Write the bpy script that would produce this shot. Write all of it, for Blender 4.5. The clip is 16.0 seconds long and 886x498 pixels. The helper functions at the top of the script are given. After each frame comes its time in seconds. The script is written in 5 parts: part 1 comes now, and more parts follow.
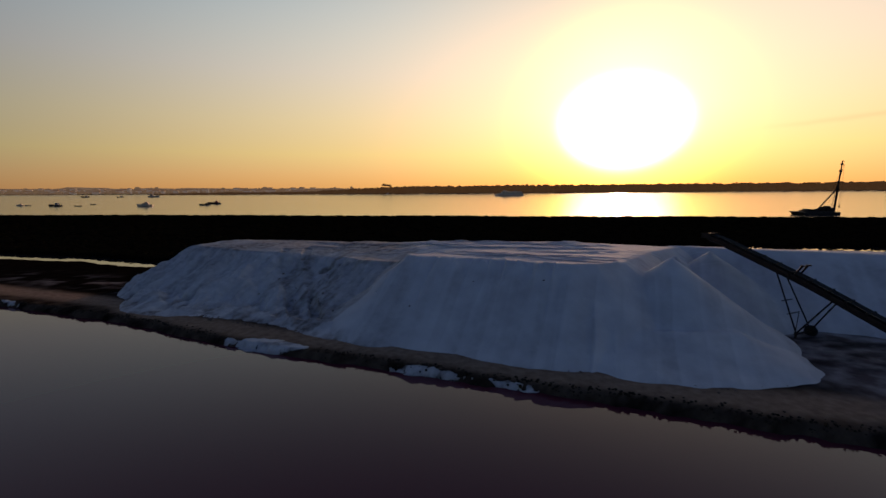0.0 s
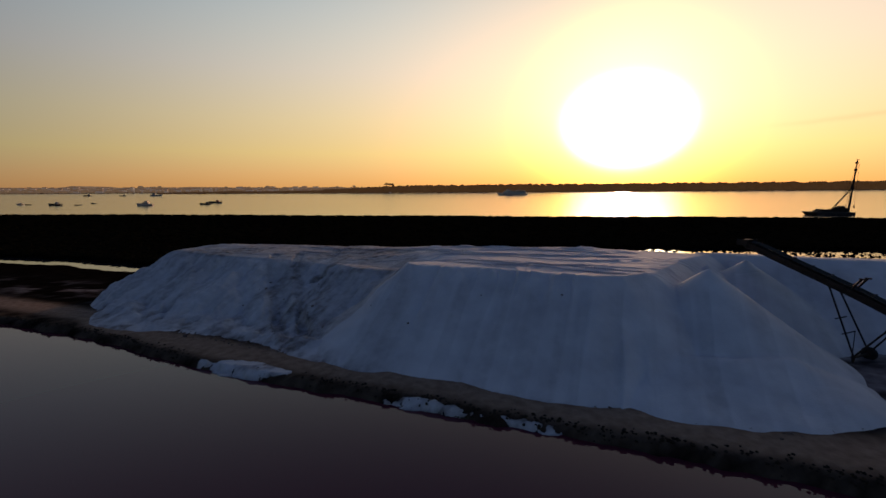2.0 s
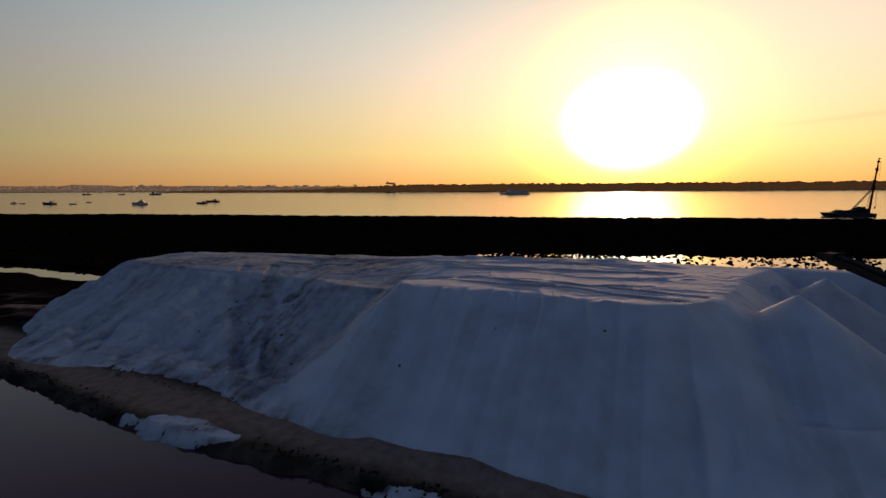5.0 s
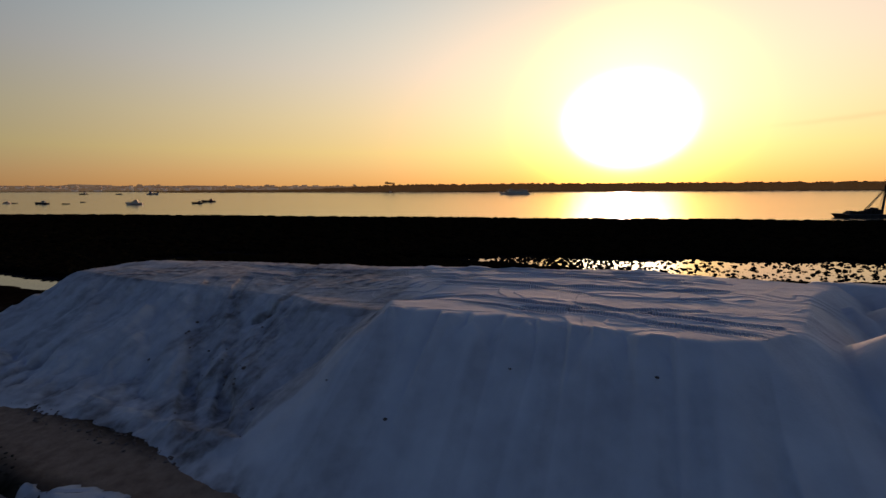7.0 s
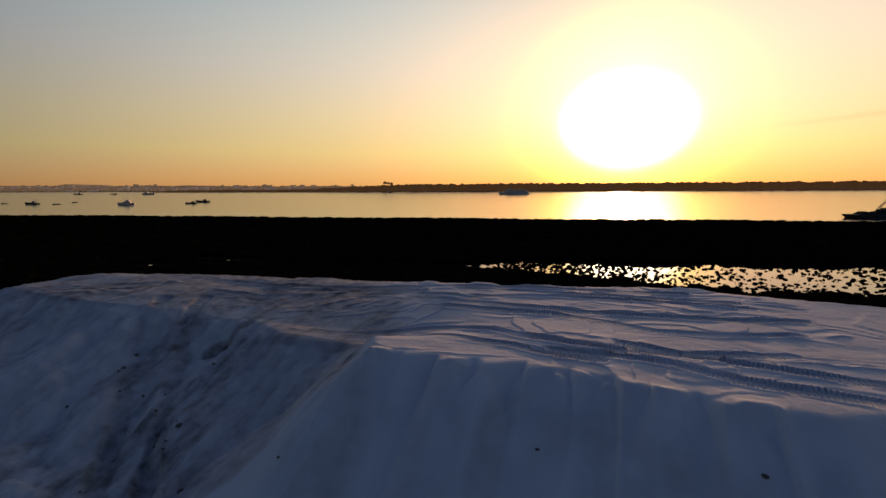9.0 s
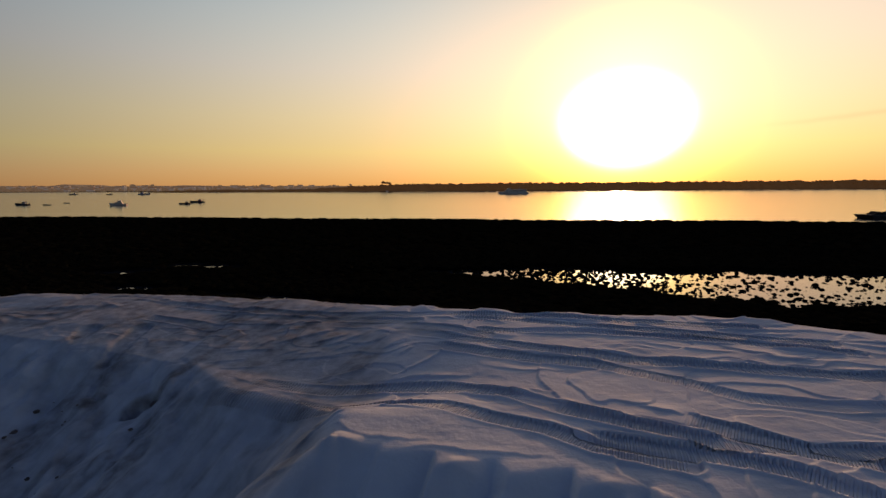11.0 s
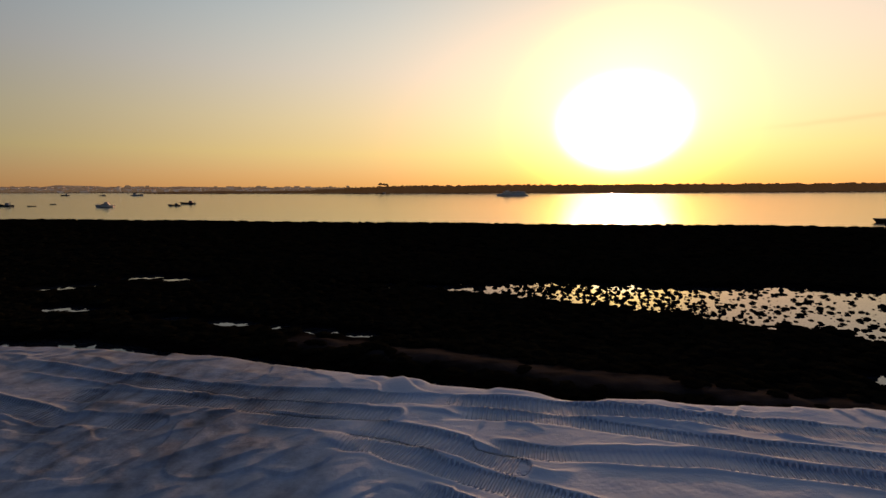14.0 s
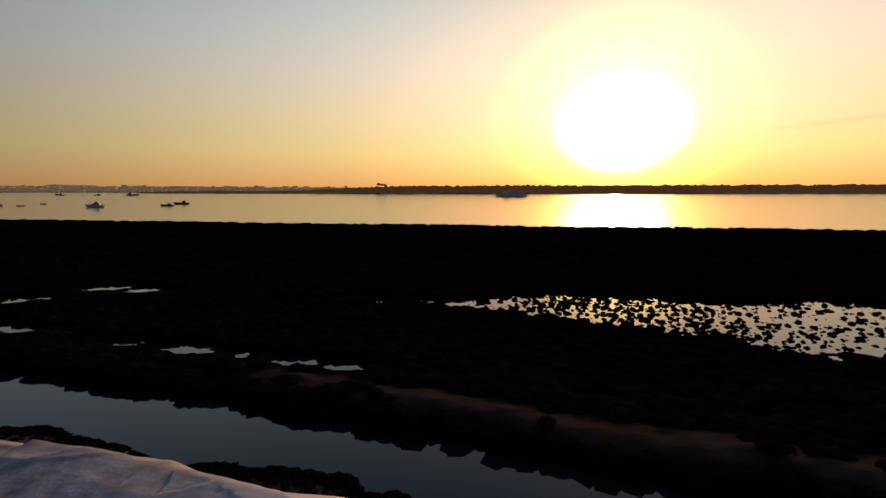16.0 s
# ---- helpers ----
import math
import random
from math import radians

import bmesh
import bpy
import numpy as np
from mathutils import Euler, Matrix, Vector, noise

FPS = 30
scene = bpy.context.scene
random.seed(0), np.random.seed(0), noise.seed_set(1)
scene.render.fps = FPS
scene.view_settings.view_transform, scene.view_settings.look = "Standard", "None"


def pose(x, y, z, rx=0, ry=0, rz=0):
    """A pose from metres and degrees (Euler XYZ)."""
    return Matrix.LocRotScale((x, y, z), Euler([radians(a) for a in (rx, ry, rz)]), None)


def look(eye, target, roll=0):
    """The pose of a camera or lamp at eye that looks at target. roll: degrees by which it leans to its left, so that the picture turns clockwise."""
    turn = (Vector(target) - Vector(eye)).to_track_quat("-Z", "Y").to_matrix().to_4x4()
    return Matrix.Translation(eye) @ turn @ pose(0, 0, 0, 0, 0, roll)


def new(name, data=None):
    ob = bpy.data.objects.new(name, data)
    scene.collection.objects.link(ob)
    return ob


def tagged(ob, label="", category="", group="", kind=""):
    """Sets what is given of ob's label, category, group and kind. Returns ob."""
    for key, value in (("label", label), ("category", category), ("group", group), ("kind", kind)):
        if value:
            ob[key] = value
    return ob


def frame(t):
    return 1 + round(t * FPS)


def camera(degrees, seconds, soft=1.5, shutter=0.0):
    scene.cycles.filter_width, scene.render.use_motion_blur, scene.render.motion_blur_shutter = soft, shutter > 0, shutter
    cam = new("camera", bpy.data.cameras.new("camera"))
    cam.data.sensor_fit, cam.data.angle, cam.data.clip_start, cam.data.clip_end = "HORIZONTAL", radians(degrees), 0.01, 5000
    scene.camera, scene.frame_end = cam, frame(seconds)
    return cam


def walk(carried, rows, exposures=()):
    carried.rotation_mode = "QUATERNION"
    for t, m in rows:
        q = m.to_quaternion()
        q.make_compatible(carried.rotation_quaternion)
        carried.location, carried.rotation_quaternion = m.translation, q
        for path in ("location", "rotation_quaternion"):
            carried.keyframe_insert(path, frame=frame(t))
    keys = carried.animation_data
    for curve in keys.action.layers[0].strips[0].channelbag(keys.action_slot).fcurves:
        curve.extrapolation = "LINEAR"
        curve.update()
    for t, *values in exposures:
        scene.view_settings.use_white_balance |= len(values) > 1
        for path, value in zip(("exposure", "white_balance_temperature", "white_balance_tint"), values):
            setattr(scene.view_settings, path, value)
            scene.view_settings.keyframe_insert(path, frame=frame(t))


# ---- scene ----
cam = camera(90.0, 16.0)
PATH = [
    (0, (1.047, -0.859, 12.444), (1.639, 18.948, 9.732), -0.39),
    (0.5, (1.043, 0.257, 12.466), (1.607, 20.064, 9.750), -0.39),
    (1, (1.066, 1.389, 12.520), (1.596, 21.193, 9.781), -0.37),
    (1.5, (1.102, 2.524, 12.545), (1.598, 22.328, 9.797), -0.38),
    (2, (1.130, 3.691, 12.585), (1.599, 23.495, 9.830), -0.36),
    (2.5, (1.157, 4.899, 12.629), (1.607, 24.700, 9.852), -0.37),
    (3, (1.182, 6.110, 12.642), (1.617, 25.912, 9.866), -0.31),
    (3.5, (1.205, 7.399, 12.642), (1.628, 27.200, 9.857), -0.33),
    (4, (1.214, 8.751, 12.625), (1.623, 28.552, 9.841), -0.29),
    (6.5, (1.358, 15.904, 12.541), (1.774, 35.703, 9.747), -0.22),
    (7, (1.393, 17.328, 12.542), (1.821, 37.127, 9.751), -0.21),
    (7.5, (1.424, 18.818, 12.557), (1.870, 38.617, 9.765), -0.21),
    (8, (1.472, 20.294, 12.551), (1.935, 40.094, 9.765), -0.20),
    (8.5, (1.506, 21.788, 12.550), (1.987, 41.587, 9.760), -0.20),
    (11, (1.723, 29.420, 12.650), (2.273, 49.213, 9.835), -0.31),
    (11.5, (1.748, 30.912, 12.671), (2.322, 50.709, 9.889), -0.18),
    (12, (1.810, 32.495, 12.693), (2.404, 52.292, 9.919), -0.15),
    (12.5, (1.879, 34.046, 12.698), (2.493, 53.846, 9.941), -0.12),
    (13, (1.974, 35.621, 12.663), (2.601, 55.422, 9.918), -0.15),
    (13.5, (2.081, 37.141, 12.628), (2.714, 56.942, 9.883), -0.17),
    (14, (2.151, 38.670, 12.623), (2.810, 58.471, 9.887), -0.17),
    (14.5, (2.225, 40.240, 12.666), (2.915, 60.041, 9.942), -0.11),
    (15, (2.280, 41.842, 12.677), (2.982, 61.642, 9.949), -0.05),
    (15.5, (2.317, 43.522, 12.674), (3.034, 63.324, 9.962), 0.04),
    (16, (2.316, 45.225, 12.667), (3.043, 65.026, 9.946), 0.00),
]
walk(cam, [(t, look(eye, target, roll)) for t, eye, target, roll in PATH])

# ---- world, sun, exposure ----
SUN_EL, SUN_AZ = radians(7.3), radians(23.3)
SUN = Vector((math.sin(SUN_AZ) * math.cos(SUN_EL), math.cos(SUN_AZ) * math.cos(SUN_EL), math.sin(SUN_EL)))


def make_world():
    w = bpy.data.worlds.new("evening_sky")
    w.use_nodes = True
    nt = w.node_tree
    nt.nodes.clear()
    N, L = nt.nodes.new, nt.links.new

    def m(op, a, b=None, clamp=False):
        n = N("ShaderNodeMath")
        n.operation, n.use_clamp = op, clamp
        for i, v in enumerate((a, b)):
            if v is None:
                continue
            if isinstance(v, (int, float)):
                n.inputs[i].default_value = v
            else:
                L(v, n.inputs[i])
        return n.outputs[0]

    def fall(a, width, power):
        return m("EXPONENT", m("MULTIPLY", m("POWER", m("DIVIDE", a, width), power), -1.0))

    def tint(value, rgb):
        n = N("ShaderNodeVectorMath")
        n.operation = "SCALE"
        n.inputs[0].default_value = rgb
        L(value, n.inputs["Scale"])
        return n.outputs[0]

    def add(a, b):
        n = N("ShaderNodeVectorMath")
        n.operation = "ADD"
        L(a, n.inputs[0]), L(b, n.inputs[1])
        return n.outputs[0]

    sky = N("ShaderNodeTexSky")
    sky.sky_type, sky.sun_disc = "NISHITA", False
    sky.sun_elevation, sky.sun_rotation = SUN_EL, SUN_AZ
    sky.air_density, sky.dust_density, sky.ozone_density = 1.0, 0.0, 4.0
    co = N("ShaderNodeTexCoord").outputs["Generated"]
    dot = N("ShaderNodeVectorMath")
    dot.operation = "DOT_PRODUCT"
    L(co, dot.inputs[0])
    dot.inputs[1].default_value = SUN
    ang = m("MULTIPLY", m("ARCCOSINE", m("MINIMUM", dot.outputs["Value"], 0.99999)), 57.2958)
    sep = N("ShaderNodeSeparateXYZ")
    L(co, sep.inputs[0])
    el = m("MULTIPLY", m("ARCSINE", m("MAXIMUM", sep.outputs["Z"], 0.0)), 57.2958)
    low = fall(el, 16.8, 1.5)
    high = m("MULTIPLY", m("SUBTRACT", 1.0, low), fall(el, 30.0, 2.6))
    broad = fall(ang, 44.0, 1.54)
    wide = fall(ang, 75.0, 4.0)
    # the dazzle round the sun, a little flattened by the haze above the horizon
    off = m("SUBTRACT", el, 7.3)
    flat = m("SQRT", m("ADD", m("MULTIPLY", ang, ang), m("MULTIPLY", m("MULTIPLY", off, off), 0.75)))
    out = tint(fall(flat, 6.4, 6.0), (4.0, 3.9, 3.6))
    out = add(out, tint(fall(ang, 8.33, 2.64), (3.4, 2.3, 0.36)))
    out = add(out, tint(m("MULTIPLY", fall(ang, 20.0, 2.6), low), (1.0, 0.23, 0.0)))
    out = add(out, tint(m("MULTIPLY", broad, low), (0.552, 0.325, 0.0)))
    out = add(out, tint(m("MULTIPLY", broad, high), (1.20, 0.80, 0.24)))
    out = add(out, tint(m("MULTIPLY", wide, low), (0.480, 0.208, 0.020)))
    out = add(out, tint(m("MULTIPLY", wide, high), (0.05, 0.365, 0.40)))
    # faint warm belt opposite the sun
    out = add(out, tint(fall(m("SUBTRACT", 180.0, ang), 75.0, 3.0), (0.028, 0.008, 0.0)))
    base = N("ShaderNodeVectorMath")
    base.operation = "SCALE"
    L(sky.outputs[0], base.inputs[0])
    base.inputs["Scale"].default_value = SKY
    deep = N("ShaderNodeVectorMath")
    deep.operation = "MULTIPLY"
    L(base.outputs[0], deep.inputs[0])
    deep.inputs[1].default_value = (0.78, 0.93, 1.08)
    out = add(out, deep.outputs[0])
    # haze: brown-orange along the horizon, amber a little higher, clear blue above
    haze = N("ShaderNodeValToRGB")
    stops = ((0.0, (0.80, 0.62, 0.66)), (0.06, (0.92, 0.74, 0.64)), (0.14, (1.02, 0.93, 0.62)), (0.27, (1.06, 0.975, 0.73)), (0.45, (1.05, 0.965, 0.94)), (0.68, (1.0, 0.97, 1.05)), (1.0, (1.02, 0.96, 1.05)))
    ramp = haze.color_ramp
    while len(ramp.elements) < len(stops):
        ramp.elements.new(0.5)
    for e, (at, rgb) in zip(ramp.elements, stops):
        e.position, e.color = at, (*rgb, 1)
    L(m("DIVIDE", el, 30.0), haze.inputs[0])
    veil = N("ShaderNodeVectorMath")
    veil.operation = "MULTIPLY"
    pale = N("ShaderNodeMix")
    pale.data_type = "RGBA"
    pale.inputs["B"].default_value = (1.02, 0.98, 0.98, 1)
    L(m("MULTIPLY", fall(ang, 21.0, 2.6), m("MINIMUM", m("DIVIDE", el, 9.0), 1.0)), pale.inputs["Factor"]), L(haze.outputs[0], pale.inputs["A"])
    L(out, veil.inputs[0]), L(pale.outputs["Result"], veil.inputs[1])
    out = veil.outputs[0]
    # one thin streak of cloud low on the right
    azim = m("MULTIPLY", m("ARCTAN2", sep.outputs["X"], sep.outputs["Y"]), 57.2958)
    wave = N("ShaderNodeTexNoise")
    wave.inputs["Scale"].default_value = 14.0
    L(co, wave.inputs["Vector"])
    line = m("ADD", m("ADD", m("MULTIPLY", m("SUBTRACT", azim, 35.0), 0.070), 5.35), m("MULTIPLY", wave.outputs[0], 0.7))
    streak = m("MULTIPLY", fall(m("ABSOLUTE", m("SUBTRACT", el, line)), 0.24, 2.0), fall(m("ABSOLUTE", m("SUBTRACT", azim, 47.0)), 9.5, 4.0))
    dim = m("SUBTRACT", 1.0, m("MULTIPLY", streak, 0.09))
    cl = N("ShaderNodeVectorMath")
    cl.operation = "SCALE"
    L(out, cl.inputs[0]), L(dim, cl.inputs["Scale"])
    out = cl.outputs[0]
    bg = N("ShaderNodeBackground")
    L(out, bg.inputs["Color"])
    o = N("ShaderNodeOutputWorld")
    L(bg.outputs[0], o.inputs["Surface"])
    scene.world = w


SKY = 0.067
make_world()
lamp = bpy.data.lights.new("sun", "SUN")
lamp.energy, lamp.angle, lamp.color = 1.25, radians(0.6), (1.0, 0.55, 0.36)
sun_ob = new("sun", lamp)
sun_ob.matrix_world = look(SUN * 100, (0, 0, 0))
tagged(sun_ob, kind="structure")


# ---- materials ----
def material(name, rgb, rough=0.8, spec=0.3, vary=0.3, scale=1.0, bump=0.0, bump_scale=8.0, rgb2=None, metal=0.0, fine=12.0, glow=None):
    """A two-scale noise material: broad stains and fine grain, with relief."""
    mat = bpy.data.materials.new(name)
    mat.use_nodes = True
    nt = mat.node_tree
    N, L = nt.nodes.new, nt.links.new
    b = nt.nodes["Principled BSDF"]
    b.inputs["Roughness"].default_value = rough
    b.inputs["Metallic"].default_value = metal
    # emission that stands in for haze on far surfaces
    if glow:
        b.inputs["Emission Color"].default_value, b.inputs["Emission Strength"].default_value = (*glow, 1), 1.0
    b.inputs["Specular IOR Level"].default_value = spec
    co = N("ShaderNodeTexCoord").outputs["Object"]

    def noise_tex(s, detail=4.0):
        n = N("ShaderNodeTexNoise")
        n.inputs["Scale"].default_value, n.inputs["Detail"].default_value = s, detail
        L(co, n.inputs["Vector"])
        return n.outputs[0]

    big, small = noise_tex(scale), noise_tex(scale * fine, 6.0)
    mix = N("ShaderNodeMath")
    mix.operation = "MULTIPLY_ADD"
    L(small, mix.inputs[0])
    mix.inputs[1].default_value = 0.45
    half = N("ShaderNodeMath")
    half.operation = "MULTIPLY"
    L(big, half.inputs[0])
    half.inputs[1].default_value = 0.55
    L(half.outputs[0], mix.inputs[2])
    ramp = N("ShaderNodeValToRGB")
    dark = rgb2 or tuple(c * (1 - vary) for c in rgb)
    light = rgb if rgb2 else tuple(min(0.95, c * (1 + vary)) for c in rgb)
    ramp.color_ramp.elements[0].position, ramp.color_ramp.elements[1].position = 0.36, 0.64
    ramp.color_ramp.elements[0].color, ramp.color_ramp.elements[1].color = (*dark, 1), (*light, 1)
    L(mix.outputs[0], ramp.inputs[0])
    L(ramp.outputs[0], b.inputs["Base Color"])
    if bump:
        bn = N("ShaderNodeBump")
        bn.inputs["Strength"].default_value, bn.inputs["Distance"].default_value = 1.0, bump
        L(noise_tex(bump_scale, 5.0), bn.inputs["Height"])
        L(bn.outputs[0], b.inputs["Normal"])
    return mat


def water_material(name, body, rough, wave, wave_scale, stretch=1.0, ior=1.33):
    mat = bpy.data.materials.new(name)
    mat.use_nodes = True
    nt = mat.node_tree
    N, L = nt.nodes.new, nt.links.new
    b = nt.nodes["Principled BSDF"]
    b.inputs["Base Color"].default_value = (*body, 1)
    b.inputs["Roughness"].default_value, b.inputs["IOR"].default_value = rough, ior
    co = N("ShaderNodeTexCoord")
    mp = N("ShaderNodeMapping")
    mp.inputs["Scale"].default_value = (wave_scale * stretch, wave_scale, wave_scale)
    L(co.outputs["Object"], mp.inputs[0])
    n = N("ShaderNodeTexNoise")
    n.inputs["Scale"].default_value, n.inputs["Detail"].default_value = 1.0, 5.0
    L(mp.outputs[0], n.inputs["Vector"])
    bn = N("ShaderNodeBump")
    bn.inputs["Strength"].default_value, bn.inputs["Distance"].default_value = 1.0, wave
    L(n.outputs[0], bn.inputs["Height"])
    L(bn.outputs[0], b.inputs["Normal"])
    return mat


M_PAN = water_material("brine", (0.10, 0.022, 0.034), 0.008, 0.0006, 0.6, ior=1.30)
M_BAY = water_material("bay", (0.03, 0.035, 0.04), 0.15, 0.018, 0.30, 0.3, ior=1.5)
M_CREEK = water_material("tidal_water", (0.02, 0.02, 0.022), 0.03, 0.002, 0.8, ior=1.55)
M_STEEL = material("rusty_steel", (0.03, 0.018, 0.013), 0.75, 0.3, 0.5, 1.5)
M_DARKSTEEL = material("dark_steel", (0.022, 0.017, 0.014), 0.8, 0.2, 0.4, 1.0)
M_RUBBER = material("rubber", (0.02, 0.02, 0.02), 0.85, 0.3, 0.3, 3.0)
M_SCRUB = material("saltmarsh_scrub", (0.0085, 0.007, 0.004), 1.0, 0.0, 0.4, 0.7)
M_WEED = material("bank_weed", (0.035, 0.026, 0.018), 0.95, 0.1, 0.5, 2.0)
# far woods and hillside: the glow paints distance haze, nothing here gives light
M_WOOD_FAR = material("pine_wood_haze_glow", (0.07, 0.06, 0.03), 0.95, 0.1, 0.4, 0.05, glow=(0.047, 0.021, 0.008))
M_TOWN_LAND = material("hillside_haze_glow", (0.20, 0.17, 0.13), 0.95, 0.1, 0.3, 0.02, glow=(0.105, 0.062, 0.034))
M_HULL_DARK = material("dark_hull_paint", (0.022, 0.020, 0.020), 0.7, 0.25, 0.3, 1.0)
M_HULL_WHITE = material("white_hull_paint", (0.74, 0.57, 0.43), 0.5, 0.3, 0.08, 0.7)
# far town walls and roofs carry the same painted haze glow
M_WALL_WHITE = material("whitewash_haze_glow", (0.5, 0.46, 0.42), 0.9, 0.2, 0.1, 0.3, glow=(0.10, 0.065, 0.042))
M_ROOF = material("clay_tiles_haze_glow", (0.32, 0.16, 0.10), 0.9, 0.2, 0.3, 0.5, glow=(0.08, 0.045, 0.025))
M_GLASS = material("cabin_window", (0.02, 0.022, 0.025), 0.1, 0.5, 0.1, 1.0)


# ---- mesh helpers ----
def part(name, bm, mat, parent=None, label=""):
    me = bpy.data.meshes.new(name)
    bm.to_mesh(me)
    bm.free()
    me.materials.append(mat)
    ob = new(name, me)
    if parent:
        ob.parent = parent
    if label:
        ob["label"] = label
    return ob


def mesh_from(name, verts, faces, mats, smooth=True):
    me = bpy.data.meshes.new(name)
    verts, faces = np.asarray(verts, np.float32), np.asarray(faces, np.int32)
    k = faces.shape[1]
    me.vertices.add(len(verts))
    me.vertices.foreach_set("co", verts.ravel())
    me.loops.add(faces.size)
    me.loops.foreach_set("vertex_index", faces.ravel())
    me.polygons.add(len(faces))
    me.polygons.foreach_set("loop_start", np.arange(0, faces.size, k, dtype=np.int32))
    me.polygons.foreach_set("use_smooth", np.full(len(faces), smooth))
    me.update(calc_edges=True)
    for mat in mats:
        me.materials.append(mat)
    return new(name, me)


def grid_faces(nx, ny):
    i = np.arange(nx * ny).reshape(ny, nx)
    return np.stack([i[:-1, :-1], i[:-1, 1:], i[1:, 1:], i[1:, :-1]], -1).reshape(-1, 4)


def box(bm, size, centre, rot=None, taper=1.0, bevel=0.0):
    """A box, narrower at its top by taper, with bevelled edges."""
    r = bmesh.ops.create_cube(bm, size=1.0)
    vs = r["verts"]
    for v in vs:
        k = taper if v.co.z > 0 else 1.0
        v.co = Vector((v.co.x * size[0] * k, v.co.y * size[1] * k, v.co.z * size[2]))
    if bevel:
        es = list({e for v in vs for e in v.link_edges})
        r2 = bmesh.ops.bevel(bm, geom=es, offset=bevel, segments=1, affect="EDGES")
        vs = list({v for f in r2["faces"] for v in f.verts} | {v for v in vs if v.is_valid})
    m = Matrix.Translation(centre) @ (rot.to_4x4() if rot else Matrix.Identity(4))
    bmesh.ops.transform(bm, matrix=m, verts=vs)
    return vs


def rod(bm, a, b, r, r2=None, n=8):
    """A round bar from a to b."""
    a, b = Vector(a), Vector(b)
    d = b - a
    res = bmesh.ops.create_cone(bm, cap_ends=True, segments=n, radius1=r, radius2=r if r2 is None else r2, depth=d.length)
    m = Matrix.Translation((a + b) / 2) @ d.to_track_quat("Z", "Y").to_matrix().to_4x4()
    bmesh.ops.transform(bm, matrix=m, verts=res["verts"])
    return res["verts"]


def thing(name, loc, label, category, group="", turn=0.0, kind=""):
    e = new(name)
    e.matrix_world = pose(*loc, 0, 0, turn)
    return tagged(e, label, category, group, kind)


# ---- noise on arrays ----
def lattice(seed):
    return np.random.RandomState(seed).rand(256, 256)


def vnoise(x, y, seed=0):
    """Smooth value noise, -1 to 1."""
    t = lattice(seed)
    xi, yi = np.floor(x).astype(int), np.floor(y).astype(int)
    u, v = x - xi, y - yi
    u, v = u * u * u * (u * (6 * u - 15) + 10), v * v * v * (v * (6 * v - 15) + 10)
    g = lambda a, b: t[(yi + b) % 256, (xi + a) % 256]
    top = g(0, 0) * (1 - u) + g(1, 0) * u
    bot = g(0, 1) * (1 - u) + g(1, 1) * u
    return 2 * (top * (1 - v) + bot * v) - 1


def fbm(x, y, seed=0, octaves=4, gain=0.5):
    s, a, tot = 0, 1.0, 0
    for k in range(octaves):
        s, tot = s + a * vnoise(x * 2**k + 17.3 * k, y * 2**k + 9.1 * k, seed + k), tot + a
        a *= gain
    return s / tot


def smooth(a, b, x):
    t = np.clip((x - a) / (b - a), 0, 1)
    return t * t * (3 - 2 * t)


# ---- the lie of the land ----
def pan_shore(x):
    y = np.interp(x, [-160, -45, -29, -16, -8, -2, 2, 5, 8, 10.7, 12.2, 13.4, 16, 22.5, 40, 120], [90, 47.2, 40.8, 34.0, 30.5, 28.2, 26.5, 25.3, 24.0, 22.9, 22.3, 21.8, 20.6, 18.0, 11.0, -22])
    return y + 0.25 * fbm(x * 0.5, x * 0 + 3, 21, 3) + 0.12 * vnoise(x * 2.3, x * 0, 22)


def creek_far(x):
    y = np.interp(x, [-300, -83, -62, -47, -27, -17, -8, -2, 5, 11, 20, 40, 120], [140, 90, 84, 77.4, 75.8, 72.8, 70.4, 68.2, 65.6, 63.3, 60.0, 53, 28])
    return y - 0.45 * smooth(-40, -15, x) + 0.4 * fbm(x * 0.35, x * 0, 31, 3) + 0.2 * vnoise(x * 1.1, x * 0, 32)


def creek_near(x):
    y = np.interp(x, [-300, -83, -62, -46, -30, -21, -13, -8.7, -1.5, 4, 14, 24, 120], [130, 83.8, 79.0, 72.0, 69.6, 68.2, 66.8, 65.0, 63.6, 61.3, 58.6, 58, 40])
    return y - 0.3 + 0.45 * vnoise(x * 0.22, x * 0, 33) + 0.3 * vnoise(x * 0.9, x * 0, 34)


def bay_shore(x):
    return 198 - 0.16 * x - 0.04 * np.maximum(x, 0) + 2.0 * vnoise(x * 0.02, x * 0, 41) + 0.8 * vnoise(x * 0.11, x * 0, 42)


def far_shore(x):
    return np.interp(x, [-4000, -1200, -900, -700, -300, 0, 4000], [1500, 1450, 1400, 1180, 1130, 1100, 1100])


